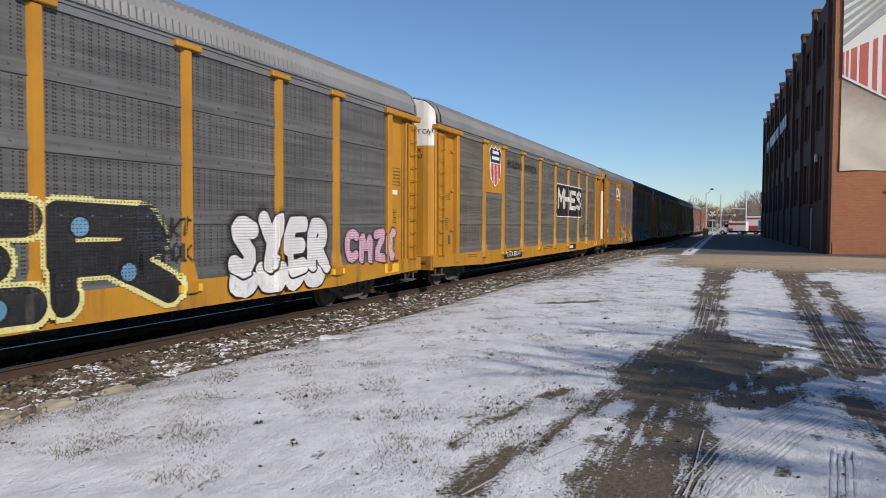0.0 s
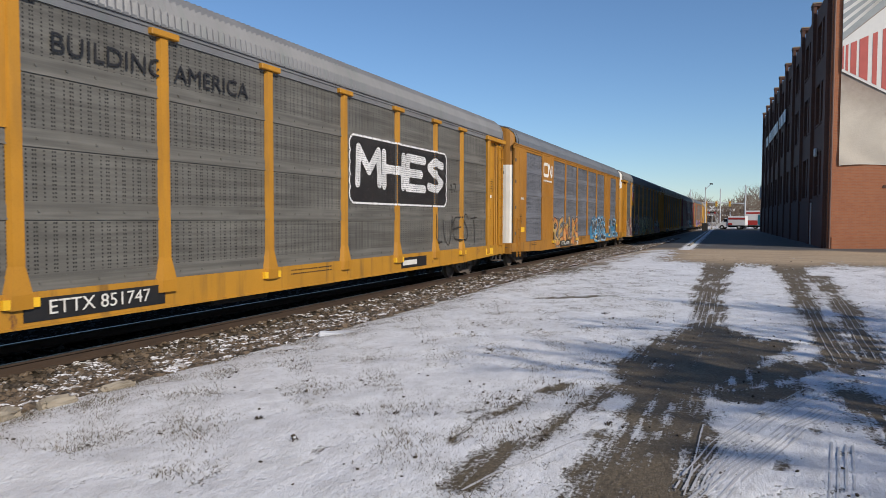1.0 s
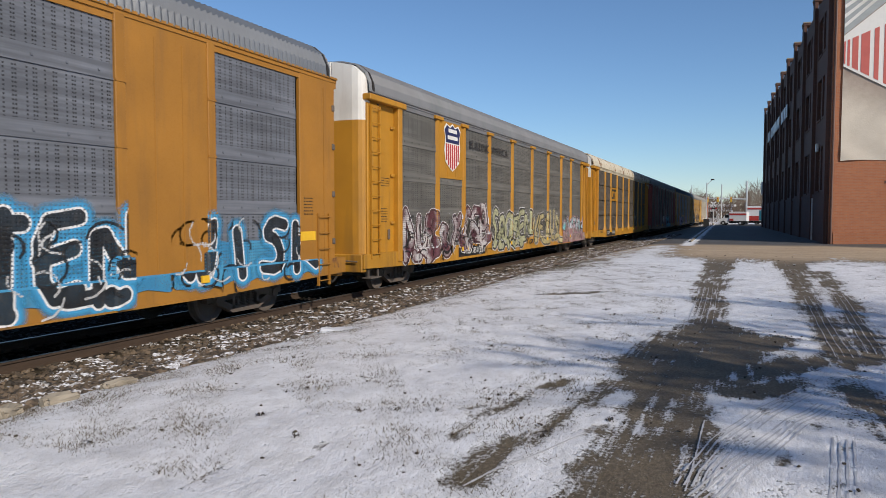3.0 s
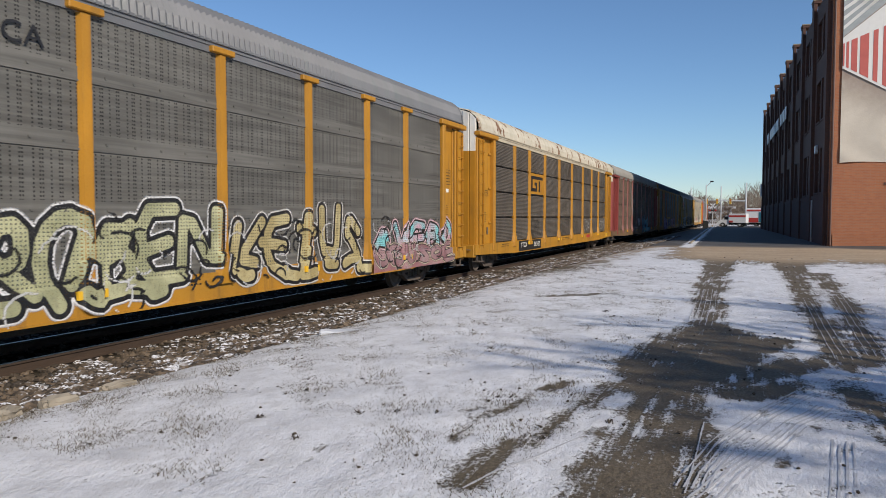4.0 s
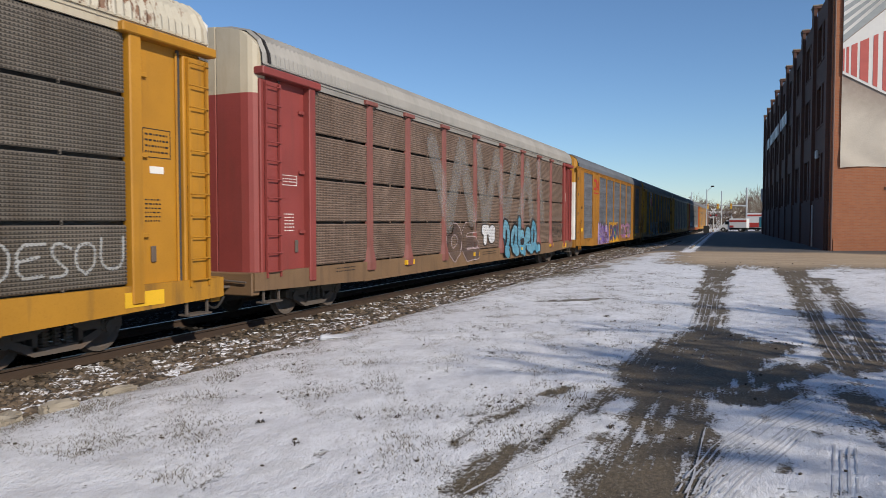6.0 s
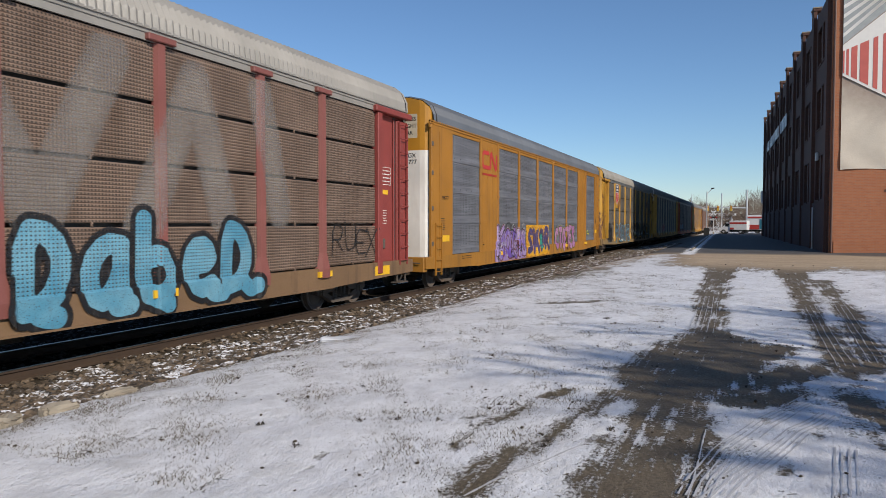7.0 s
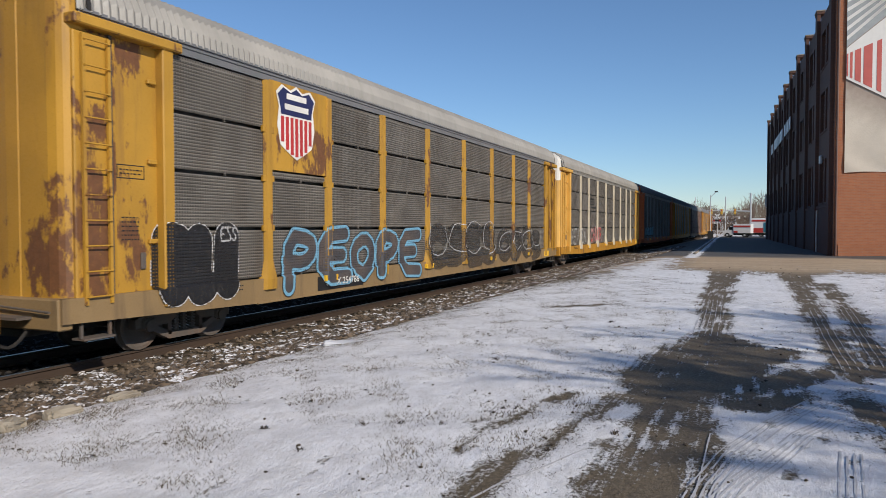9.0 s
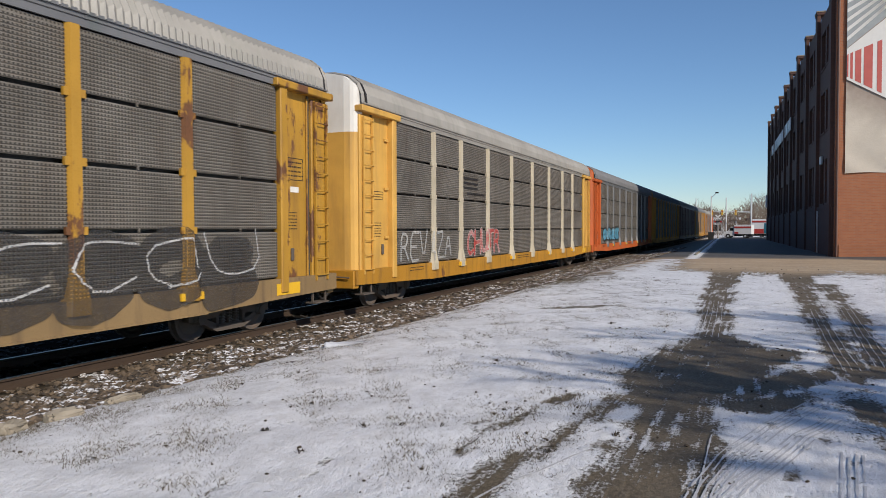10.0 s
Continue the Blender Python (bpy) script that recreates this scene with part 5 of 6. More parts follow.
def shield(car, s0, s1, zc, x):
    """A striped shield emblem: white edge, navy top and red stripes."""
    c, w, h = (s0 + s1) / 2, (s1 - s0) / 2, 1.42
    def out(k):
        return [(c - w * k, zc + h * .38 * k), (c - w * .72 * k, zc + h * .50 * k), (c - w * .3 * k, zc + h * .44 * k), (c, zc + h * .52 * k), (c + w * .3 * k, zc + h * .44 * k), (c + w * .72 * k, zc + h * .50 * k),
                (c + w * k, zc + h * .38 * k), (c + w * .86 * k, zc + h * .18 * k), (c + w * .95 * k, zc - h * .1 * k), (c + w * .8 * k, zc - h * .38 * k), (c + w * .35 * k, zc - h * .5 * k), (c, zc - h * .58 * k),
                (c - w * .35 * k, zc - h * .5 * k), (c - w * .8 * k, zc - h * .38 * k), (c - w * .95 * k, zc - h * .1 * k), (c - w * .86 * k, zc + h * .18 * k)]
    panel_shape(car, "emblem", out(1.0), M["white"], x, "white shield emblem")
    top = [p for p in out(.92) if p[1] > zc + .05]
    top = [(c - w * .78, zc + .10)] + top[-1:] + top[:-1] + [(c + w * .78, zc + .10)]
    top.sort(key=lambda p: math.atan2(p[1] - (zc + .45), p[0] - c))
    panel_shape(car, "emblem_top", top, M["navy"], x + .006, "navy blue shield top")
    for k in range(-3, 4):
        sc = c + k * w * .235
        zb = zc - h * (.53 - .022 * k * k)
        panel_shape(car, "emblem_stripe", [(sc - w * .075, zb), (sc + w * .075, zb), (sc + w * .075, zc + .06), (sc - w * .075, zc + .06)], M["shield_red"], x + .006, "red stripe")
    for k, ww in ((0, .5), (1, .6)):
        panel_shape(car, "emblem_bar", [(c - w * ww, zc + .43 - .22 * k), (c + w * ww, zc + .43 - .22 * k), (c + w * ww, zc + .55 - .22 * k), (c - w * ww, zc + .55 - .22 * k)], M["white"], x + .012)


def bars(car, s0, s1, z0, z1, rows, material, x, seed=1, label="illegible stencilled lines"):
    """Small unreadable stencilling as rows of short bars."""
    rng = random.Random(seed)
    bm = bmesh.new()
    h = (z1 - z0) / rows
    for r in range(rows):
        s = s0
        while s < s1:
            w = min(rng.uniform(.02, .07), s1 - s)
            add_box(bm, x, x + .003, s - HL, s + w - HL, z0 + r * h + h * .34, z0 + r * h + h * .66)
            s += w + .025
    tagged(part("stencil", bm, material, car, label), kind="stuff")


def worm(car, s0, z0, w, h, t, material, x):
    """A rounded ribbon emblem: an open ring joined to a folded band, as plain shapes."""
    def ribbon(pts):
        bm, rows = bmesh.new(), []
        for i, p in enumerate(pts):
            p = Vector(p)
            u = (p - Vector(pts[i - 1])).normalized() if i else (Vector(pts[1]) - p).normalized()
            v = (Vector(pts[i + 1]) - p).normalized() if i < len(pts) - 1 else u
            n = Vector((-(u + v).y, (u + v).x)).normalized()
            n *= t / 2 / max(.5, n.dot(Vector((-u.y, u.x))))
            rows.append([bm.verts.new((xx, q.x - HL, q.y)) for q in (p + n, p - n) for xx in (x, x + .004)])
        for a, b in zip(rows, rows[1:]):
            for i, j in ((0, 1), (1, 3), (3, 2), (2, 0)):
                bm.faces.new((a[i], a[j], b[j], b[i]))
        bm.faces.new([rows[0][i] for i in (0, 1, 3, 2)])
        bm.faces.new([rows[-1][i] for i in (0, 2, 3, 1)])
        bmesh.ops.recalc_face_normals(bm, faces=bm.faces)
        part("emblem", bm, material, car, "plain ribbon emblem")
    ribbon([(s0 + w * .46, z0 + h), (s0 + w * .1, z0 + h), (s0, z0 + h * .85), (s0, z0 + h * .15), (s0 + w * .1, z0), (s0 + w * .5, z0), (s0 + w * .56, z0 + h * .12),
            (s0 + w * .56, z0 + h * .9), (s0 + w * .62, z0 + h), (s0 + w * .92, z0), (s0 + w, z0 + h * .1), (s0 + w, z0 + h)])


def number_plate_bar(car, s0, s1, material, text, size, ink):
    panel_shape(car, "number_panel", [(s0, SILL0 + .07), (s1, SILL0 + .07), (s1, SILL1 - .09), (s0, SILL1 - .09)], material, 1.606, "dark number panel")
    lettering(text, size, ink, car, on_side(1.640, (s0 + s1) / 2 - HL, (SILL0 + SILL1) / 2), "stencilled car number", wide=1.1)


WHITE_TOP = ((SILL1 - .1, 4.55, "ends"), (4.55, 6.2, "white"))
SPECS = [
    dict(label="grey autorack car with yellow posts and black block graffiti", panel="perf_grey", roof="roof_grey", end_bands=WHITE_TOP),
    dict(label="grey autorack car with yellow posts and shield emblem", panel="perf_warm", roof="roof_grey", sheets=(1,), sheet_from=3.30, end_bands=WHITE_TOP),
    dict(label="ochre yellow autorack car with blue-grey side panels", panel="perf_blue", roof="roof_blue", flush=True, sheet="ochre", post="ochre", sill="sill_ochre", ends="ochre", sheets=(1, 7),
         eave="ochre", end_bands=((SILL1 - .1, 4.4, "white"), (4.4, 6.2, "ends"))),
    dict(label="grey autorack car with yellow posts and graffiti along its foot", panel="perf_warm", roof="roof_grey", sheets=(1,), sheet_from=3.30, end_bands=WHITE_TOP),
    dict(label="yellow ribbed autorack car with rust-patched white roof", ribs=True, doors="folds", panel="rib_dark", roof="roof_rust", eave="cream", post="yellow", ends="yellow", end_bands=((SILL1 - .1, 4.5, "ends"), (4.5, 6.2, "white")), hoop="cream"),
    dict(label="brown ribbed autorack car with faded red posts and doors", ribs=True, panel="rib_brown", roof="roof_warm", eave="roof_warm", post="rose", ends="red", trim="red", sill="sill_brown", post_style="tee",
         end_bands=((SILL1 - .1, 4.7, "ends"), (4.7, 6.2, "cream")), hoop="dark"),
    dict(label="ochre yellow autorack car with red emblem and purple graffiti", panel="perf_blue", roof="roof_blue", flush=True, sheet="ochre", post="ochre", sill="sill_ochre", ends="yellow", sheets=(1, 7),
         eave="ochre", end_bands=((SILL1 - .1, 4.4, "white"), (4.4, 6.2, "ends"))),
    dict(label="ribbed grey autorack car with worn yellow paint and shield", ribs=True, panel="rib_light", roof="roof_warm", eave="roof_grey", post="yellow_old", ends="yellow_old", trim="yellow_old", sill="sill_grime",
         sheets=(1,), sheet_from=3.30, sheet="yellow_old"),
    dict(label="pale yellow ribbed autorack car with small graffiti", ribs=True, panel="rib_light", roof="roof_warm", eave="roof_warm", post="cream", ends="yellow_pale", trim="yellow_pale", sill="sill_yellow", end_bands=WHITE_TOP),
    dict(label="ribbed grey autorack car with orange ends", ribs=True, panel="rib_light", roof="roof_grey", post="roof_grey", ends="orange", trim="orange", sill="orange"),
]
FAR = [dict(label="distant yellow autorack car of the long freight train", panel="perf_grey", roof="roof_grey"),
       dict(label="distant brown autorack car of the long freight train", ribs=True, panel="rib_brown", roof="roof_warm", post="brown", ends="brown", trim="brown", sill="sill_brown"),
       dict(label="distant ochre autorack car of the long freight train", panel="perf_blue", roof="roof_warm", flush=True, sheet="ochre", post="ochre", sill="sill_ochre", ends="ochre", sheets=(1, 7)),
       dict(label="distant orange autorack car of the long freight train", ribs=True, panel="rib_dark", roof="roof_warm", post="orange", ends="orange", trim="orange", sill="orange")]
for k in range(11):
    SPECS.append(FAR[(0, 1, 0, 2, 3, 1, 2, 0, 1, 2, 0)[k]])
cars = [autorack(s) for s in SPECS]

INK = dict(black=M["black_paint"], white=M["white"], red=M["shield_red"])
BLK, WHT = (0.010, 0.010, 0.011), (0.70, 0.69, 0.68)
S_BLOCK = spray("spray_black_yellow", BLK, (0.015, 0.015, 0.018), (0.62, 0.58, 0.24), BLK, 0.185, 0.085, 0.05)
S_WHITE = spray("spray_white_bubble", WHT, (0.62, 0.62, 0.64), BLK, None, 0.125, 0.040)
S_PINK = spray("spray_pink_bubble", (0.50, 0.27, 0.36), (0.56, 0.34, 0.42), (0.05, 0.02, 0.06), None, 0.085, 0.035, shine=(0.7, 0.6, 0.65))
S_THIN = spray("spray_thin_black", BLK, BLK, BLK, None, 0.022, 0.004)
S_THINW = spray("spray_thin_white", (0.5, 0.5, 0.48), (0.42, 0.42, 0.40), (0.4, 0.4, 0.4), None, 0.022, 0.006, cover=0.65)
S_GOLD = spray("spray_gold", (0.55, 0.36, 0.10), (0.48, 0.16, 0.05), BLK, WHT, 0.078, 0.060, 0.03)
S_BLUEK = spray("spray_black_white_blue", BLK, (0.02, 0.03, 0.04), WHT, (0.05, 0.28, 0.50), 0.080, 0.030, 0.16)
S_DARKRED = spray("spray_white_darkred", (0.5, 0.47, 0.46), (0.10, 0.03, 0.04), (0.06, 0.02, 0.025), WHT, 0.075, 0.060, 0.035)
S_CREAM = spray("spray_cream_green", (0.45, 0.44, 0.26), (0.30, 0.30, 0.17), BLK, WHT, 0.080, 0.065, 0.05)
S_CREAM2 = spray("spray_tan", (0.46, 0.39, 0.20), (0.36, 0.29, 0.13), BLK, (0.6, 0.58, 0.54), 0.080, 0.060, 0.05)
S_TURQ = spray("spray_turquoise_pink", (0.20, 0.52, 0.53), (0.55, 0.33, 0.38), BLK, (0.62, 0.42, 0.44), 0.072, 0.050, 0.07)
S_SKY = spray("spray_sky_blue", (0.075, 0.25, 0.36), (0.15, 0.34, 0.44), BLK, None, 0.115, 0.085)
S_BROWN = spray("spray_brown", (0.13, 0.085, 0.06), (0.09, 0.06, 0.05), (0.42, 0.33, 0.33), None, 0.13, 0.03)
S_MAG = spray("spray_magenta", (0.34, 0.12, 0.31), (0.42, 0.22, 0.38), BLK, (0.50, 0.46, 0.06), 0.095, 0.035, 0.025)
S_GREYB = spray("spray_grey_blue", (0.055, 0.055, 0.06), (0.10, 0.08, 0.07), (0.16, 0.36, 0.50), BLK, 0.100, 0.060, 0.03)
S_GREYD = spray("spray_dark_grey", (0.040, 0.038, 0.038), (0.055, 0.052, 0.05), (0.05, 0.048, 0.046), None, 0.16, 0.05, cover=0.62)
S_REDW = spray("spray_red_white", (0.42, 0.06, 0.05), (0.5, 0.3, 0.28), (0.5, 0.45, 0.42), None, 0.05, 0.02)
S_YELL = spray("spray_acid_yellow", (0.62, 0.62, 0.05), (0.5, 0.6, 0.05), (0.5, 0.6, 0.05), None, 0.03, 0.004)


# letter skeletons on a unit square
LETTERS = {
    "A": [[(0, 0), (.5, 1), (1, 0)], [(.22, .38), (.78, .38)]],
    "B": [[(0, 0), (0, 1), (.7, .95), (.8, .75), (.5, .52), (0, .5)], [(.5, .52), (.95, .3), (.75, .03), (0, 0)]],
    "C": [[(.95, .85), (.5, 1), (.05, .75), (.05, .25), (.5, 0), (.95, .15)]],
    "D": [[(0, 0), (0, 1), (.6, .92), (.95, .5), (.6, .06), (0, 0)]],
    "E": [[(1, 1), (0, 1), (0, 0), (1, 0)], [(0, .5), (.8, .5)]],
    "H": [[(0, 0), (0, 1)], [(1, 0), (1, 1)], [(0, .5), (1, .5)]],
    "I": [[(.5, 0), (.5, 1)]],
    "K": [[(0, 0), (0, 1)], [(1, 1), (.1, .48), (1, 0)]],
    "L": [[(0, 1), (0, 0), (.9, .05)]],
    "M": [[(0, 0), (.05, 1), (.5, .4), (.95, 1), (1, 0)]],
    "N": [[(0, 0), (0, 1), (1, 0), (1, 1)]],
    "O": [[(.5, 0), (.06, .25), (.06, .75), (.5, 1), (.94, .75), (.94, .25), (.5, 0)]],
    "P": [[(0, 0), (0, 1), (.8, .95), (.9, .7), (.6, .45), (0, .45)]],
    "R": [[(0, 0), (0, 1), (.75, .95), (.85, .72), (.55, .48), (0, .48)], [(.45, .48), (1, 0)]],
    "S": [[(.92, .88), (.4, 1), (.08, .78), (.5, .52), (.92, .28), (.6, 0), (.05, .1)]],
    "T": [[(0, 1), (1, 1)], [(.5, 1), (.5, 0)]],
    "U": [[(0, 1), (.03, .2), (.5, 0), (.97, .2), (1, 1)]],
    "V": [[(0, 1), (.5, 0), (1, 1)]],
    "W": [[(0, 1), (.22, 0), (.5, .65), (.78, 0), (1, 1)]],
    "X": [[(0, 0), (1, 1)], [(0, 1), (1, 0)]],
    "Y": [[(0, 1), (.5, .5), (1, 1)], [(.5, .5), (.45, 0)]],
    "Z": [[(0, 1), (1, 1), (0, 0), (1, 0)]],
    "a": [[(.95, .75), (.5, .8), (.08, .5), (.1, .1), (.5, 0), (.9, .3), (.9, .75), (.9, .2), (1.05, 0)]],
    "b": [[(.05, 1.1), (.05, .05), (.6, 0), (.95, .3), (.6, .62), (.1, .5)]],
    "e": [[(.1, .4), (.9, .45), (.7, .75), (.2, .7), (.05, .3), (.4, 0), (.95, .1)]],
    "1": [[(.2, .8), (.5, 1), (.5, 0)]],
    "7": [[(0, 1), (1, 1), (.4, 0)]],
}


def word(text, width, height, seed=1, slant=0.05, fat=0.16, wild=0.05, soft=1, tails=0.0):
    """Strokes of a sprayed word. fat is the half width kept clear round each letter."""
    rng = random.Random(seed)
    out, step = [], width / len(text)
    for k, ch in enumerate(text):
        x0, w = step * k + fat, step - 1.55 * fat
        z0, h = fat + height * rng.uniform(0, wild), height - 2 * fat - height * rng.uniform(0, wild)
        for ln in LETTERS[ch]:
            pts = [(x0 + (u + rng.uniform(-wild, wild)) * w + slant * v * h, z0 + (v + rng.uniform(-wild, wild)) * h) for u, v in ln]
            out.append(rounded(pts, soft) if soft and len(pts) > 2 else pts)
        if rng.random() < tails:
            a = x0 + w * rng.uniform(0, 1)
            out.append(rounded([(a, z0), (a + w * rng.uniform(-.2, .3), z0 - h * .10), (a + w * rng.uniform(.3, .8), z0 - h * rng.uniform(.02, .16))]))
    return out


def put(k, text, s0, s1, z0, z1, mat, label, seed=1, lift=0.0, **shape):
    tag_on(cars[k], SPECS[k], s0, s1, z0, z1, word(text, s1 - s0, z1 - z0, seed, **shape), mat, label, lift)


def spots(k, places, r, mat, label, lift=0.008):
    """Round sprayed blots."""
    s0, z0 = min(p[0] for p in places), min(p[1] for p in places)
    tag_on(cars[k], SPECS[k], s0, max(p[0] for p in places), z0, max(p[1] for p in places), [[(a - s0, b - z0), (a - s0 + .02, b - z0)] for a, b in places], mat, label, lift, reach=r)


def ground_coat(k, s0, s1, z0, z1, mat, label, waves=5):
    """A ragged field of colour sprayed behind letters."""
    n = max(2, int((z1 - z0) / .12))
    lines = [[((s1 - s0) * i / 12 , (z1 - z0) * j / n + .05 * math.sin(i * waves * .7 + j)) for i in range(13)] for j in range(n + 1)]
    tag_on(cars[k], SPECS[k], s0, s1, z0, z1, lines, mat, label, 0.0, reach=.16)


S_DOT = spray("spray_blue_spot", (0.10, 0.22, 0.36), (0.16, 0.30, 0.46), BLK, None, 0.10, 0.03)
S_BLUEG = spray("spray_blue_ground", (0.04, 0.20, 0.36), (0.06, 0.26, 0.42), (0.05, 0.22, 0.4), None, 0.07, 0.02)
S_YELG = spray("spray_yellow_ground", (0.66, 0.34, 0.01), (0.6, 0.28, 0.01), (0.6, 0.3, 0.02), None, 0.08, 0.02)
S_LILAC = spray("spray_lilac_ground", (0.30, 0.22, 0.38), (0.20, 0.12, 0.40), (0.18, 0.10, 0.36), None, 0.08, 0.05)
S_MAUVE = spray("spray_mauve_ground", (0.30, 0.14, 0.15), (0.38, 0.24, 0.24), (0.34, 0.2, 0.2), None, 0.08, 0.06)
S_KOMA = spray("spray_violet_letters", (0.12, 0.06, 0.36), (0.34, 0.26, 0.46), (0.09, 0.010, 0.02), (0.62, 0.58, 0.66), 0.075, 0.05, 0.02)
S_SKOR = spray("spray_indigo_letters", (0.05, 0.035, 0.11), (0.07, 0.05, 0.15), (0.012, 0.01, 0.02), WHT, 0.095, 0.02, 0.012)
S_GREEN = spray("spray_teal_spot", (0.02, 0.26, 0.22), (0.03, 0.30, 0.24), BLK, None, 0.15, 0.03)
S_GHOSTW = spray("spray_wide_pale", (0.36, 0.34, 0.31), (0.30, 0.28, 0.26), (0.28, 0.26, 0.24), (0.26, 0.24, 0.22), 0.16, 0.08, 0.10, cover=0.42)
S_SLAB = spray("spray_black_slab", BLK, (0.016, 0.016, 0.016), WHT, None, 0.16, 0.050)
S_BLOCKW = spray("spray_white_strokes", WHT, (0.55, 0.55, 0.54), WHT, None, 0.082, 0.01)
S_CURL = spray("spray_mauve_curls", (0.24, 0.12, 0.13), (0.34, 0.22, 0.22), BLK, (0.52, 0.44, 0.33), 0.055, 0.022, 0.05)
S_HAZE = spray("spray_black_haze", BLK, BLK, BLK, BLK, 0.02, 0.03, 0.26, cover=0.75)
S_BLACKW = spray("spray_black_mass", BLK, (0.014, 0.014, 0.016), BLK, WHT, 0.20, 0.04, 0.030)
S_EDGE = spray("spray_white_edge", WHT, (0.5, 0.5, 0.5), WHT, None, 0.016, 0.006, cover=0.7)

S_BLOCKT = spray("spray_white_thin_letters", (0.6, 0.6, 0.58), (0.5, 0.5, 0.48), WHT, None, 0.038, 0.006, cover=0.6)

# first car
put(0, "ER", 12.6, 17.75, 0.62, 2.52, S_BLOCK, "large black and yellow sprayed letters", 4, slant=0.0, fat=.36, wild=.01, soft=0)
spots(0, ((15.85, 2.04), (16.72, 1.32), (14.55, 0.95)), .2, S_DOT, "blue sprayed spots")
put(0, "LUKT", 17.22, 18.02, 1.82, 2.2, S_THIN, "thin black sprayed scrawl", 9, fat=.02, wild=.12)
put(0, "AMOK", 17.24, 18.05, 1.42, 1.76, S_THIN, "thin black sprayed scrawl", 10, fat=.02, wild=.12)
put(0, "SYER", 19.0, 22.4, 0.95, 2.32, S_HAZE, "black sprayed haze", 12, fat=.16, wild=.08)
put(0, "SYER", 19.0, 22.4, 0.95, 2.32, S_WHITE, "white bubble graffiti with black edges", 12, .006, fat=.19, wild=.06)
put(0, "OUOU", 19.0, 22.2, 0.64, 1.30, S_WHITE, "white bubble graffiti with black edges", 13, .003, fat=.17, wild=.08)
put(0, "CMZE", 23.1, 26.0, 1.02, 2.0, S_PINK, "pink bubble graffiti", 15, fat=.15, wild=.07)
# second car
shield(cars[1], 5.15, 6.55, 4.36, 1.597)
lettering("BUILDING", 0.41, INK["black"], cars[1], on_side(1.589, 8.47 - HL, 4.56), "black painted word", wide=1.12)
lettering("AMERICA", 0.41, INK["black"], cars[1], on_side(1.589, 10.7 - HL, 4.56), "black painted word", wide=1.12)
tag_on(cars[1], SPECS[1], 15.7, 21.25, 2.76, 3.95, [[(0, z), (5.55, z)] for z in (0, .3, .6, .9, 1.19)], S_SLAB, "black painted slab with a white border")
put(1, "MHES", 15.65, 21.3, 2.84, 4.05, S_BLOCKW, "white square letters on black", 33, .006, slant=0.0, fat=.17, wild=.02, soft=0)
put(1, "17", 21.75, 22.35, 2.95, 3.3, S_THIN, "small black sprayed mark", 35, fat=.04, wild=.05)
put(1, "LUEST", 20.4, 24.4, 1.20, 2.25, S_THIN, "thin black sprayed scrawl", 34, fat=.08, wild=.14)
put(1, "NIET", 1.2, 1.75, 3.5, 4.0, S_THIN, "thin black sprayed scrawl", 36, -.11, fat=.02, wild=.15)
number_plate_bar(cars[1], 6.95, 9.45, M["black_paint"], "ETTX 851747", 0.29, INK["white"])
panel_shape(cars[1], "number_panel", [(18.2, .70), (19.9, .70), (19.9, 1.0), (18.2, 1.0)], M["black_paint"], 1.602)
panel_shape(cars[1], "emblem_bar", [(18.3, .78), (19.2, .78), (19.2, .92), (18.3, .92)], M["white"], 1.608)
# third car
worm(cars[2], 5.0, 4.22, 1.55, .54, .15, M["white"], 1.594)
bars(cars[2], 5.0, 6.6, 3.84, 4.08, 1, M["white"], 1.594, 3)
put(2, "REMUK", 6.9, 12.4, 0.72, 2.18, S_GOLD, "gold and orange graffiti with black edges", 41, fat=.15, wild=.14, tails=.8)
put(2, "AMSK", 5.1, 6.7, 1.55, 2.15, S_THIN, "thin black sprayed scrawl", 44, fat=.03, wild=.2)
ground_coat(2, 16.15, 21.8, 0.98, 1.55, S_BLUEG, "blue sprayed field behind letters")
put(2, "NSTEN", 16.7, 21.1, 0.72, 2.25, S_BLUEK, "black letters with white edges on blue", 46, .006, fat=.17, wild=.1, tails=.6)
ground_coat(2, 22.0, 26.2, 0.95, 1.5, S_BLUEG, "blue sprayed field behind letters")
put(2, "WISK", 21.9, 26.3, 0.72, 2.0, S_BLUEK, "black letters with white edges on blue", 47, .006, fat=.16, wild=.12)
panel_shape(cars[2], "number_panel", [(8.2, .66), (10.6, .66), (10.6, .98), (8.2, .98)], M["black_paint"], 1.632, "black number panel")
lettering("CTTX 694261", 0.27, INK["white"], cars[2], on_side(1.640, 9.4 - HL, 0.82), "stencilled car number", wide=1.15)
# fourth car
shield(cars[3], 5.15, 6.55, 4.36, 1.597)
lettering("BUILDING", 0.41, INK["black"], cars[3], on_side(1.589, 8.47 - HL, 4.56), "black painted word", wide=1.12)
lettering("AMERICA", 0.41, INK["black"], cars[3], on_side(1.589, 10.7 - HL, 4.56), "black painted word", wide=1.12)
put(3, "DUBR", 2.2, 5.6, 0.7, 2.15, S_DARKRED, "white and dark red graffiti", 50, fat=.14, wild=.2, tails=.5)
put(3, "XCEB", 5.8, 9.4, 0.7, 2.25, S_DARKRED, "white and dark red graffiti", 51, fat=.14, wild=.2)
put(3, "SROBEN", 9.6, 15.0, 0.72, 2.2, S_CREAM, "cream and olive graffiti with black shading", 52, fat=.14, wild=.2, tails=.8)
put(3, "KETUS", 15.3, 20.3, 0.72, 2.15, S_CREAM2, "tan graffiti letters with black edges", 53, fat=.14, wild=.2, tails=.8)
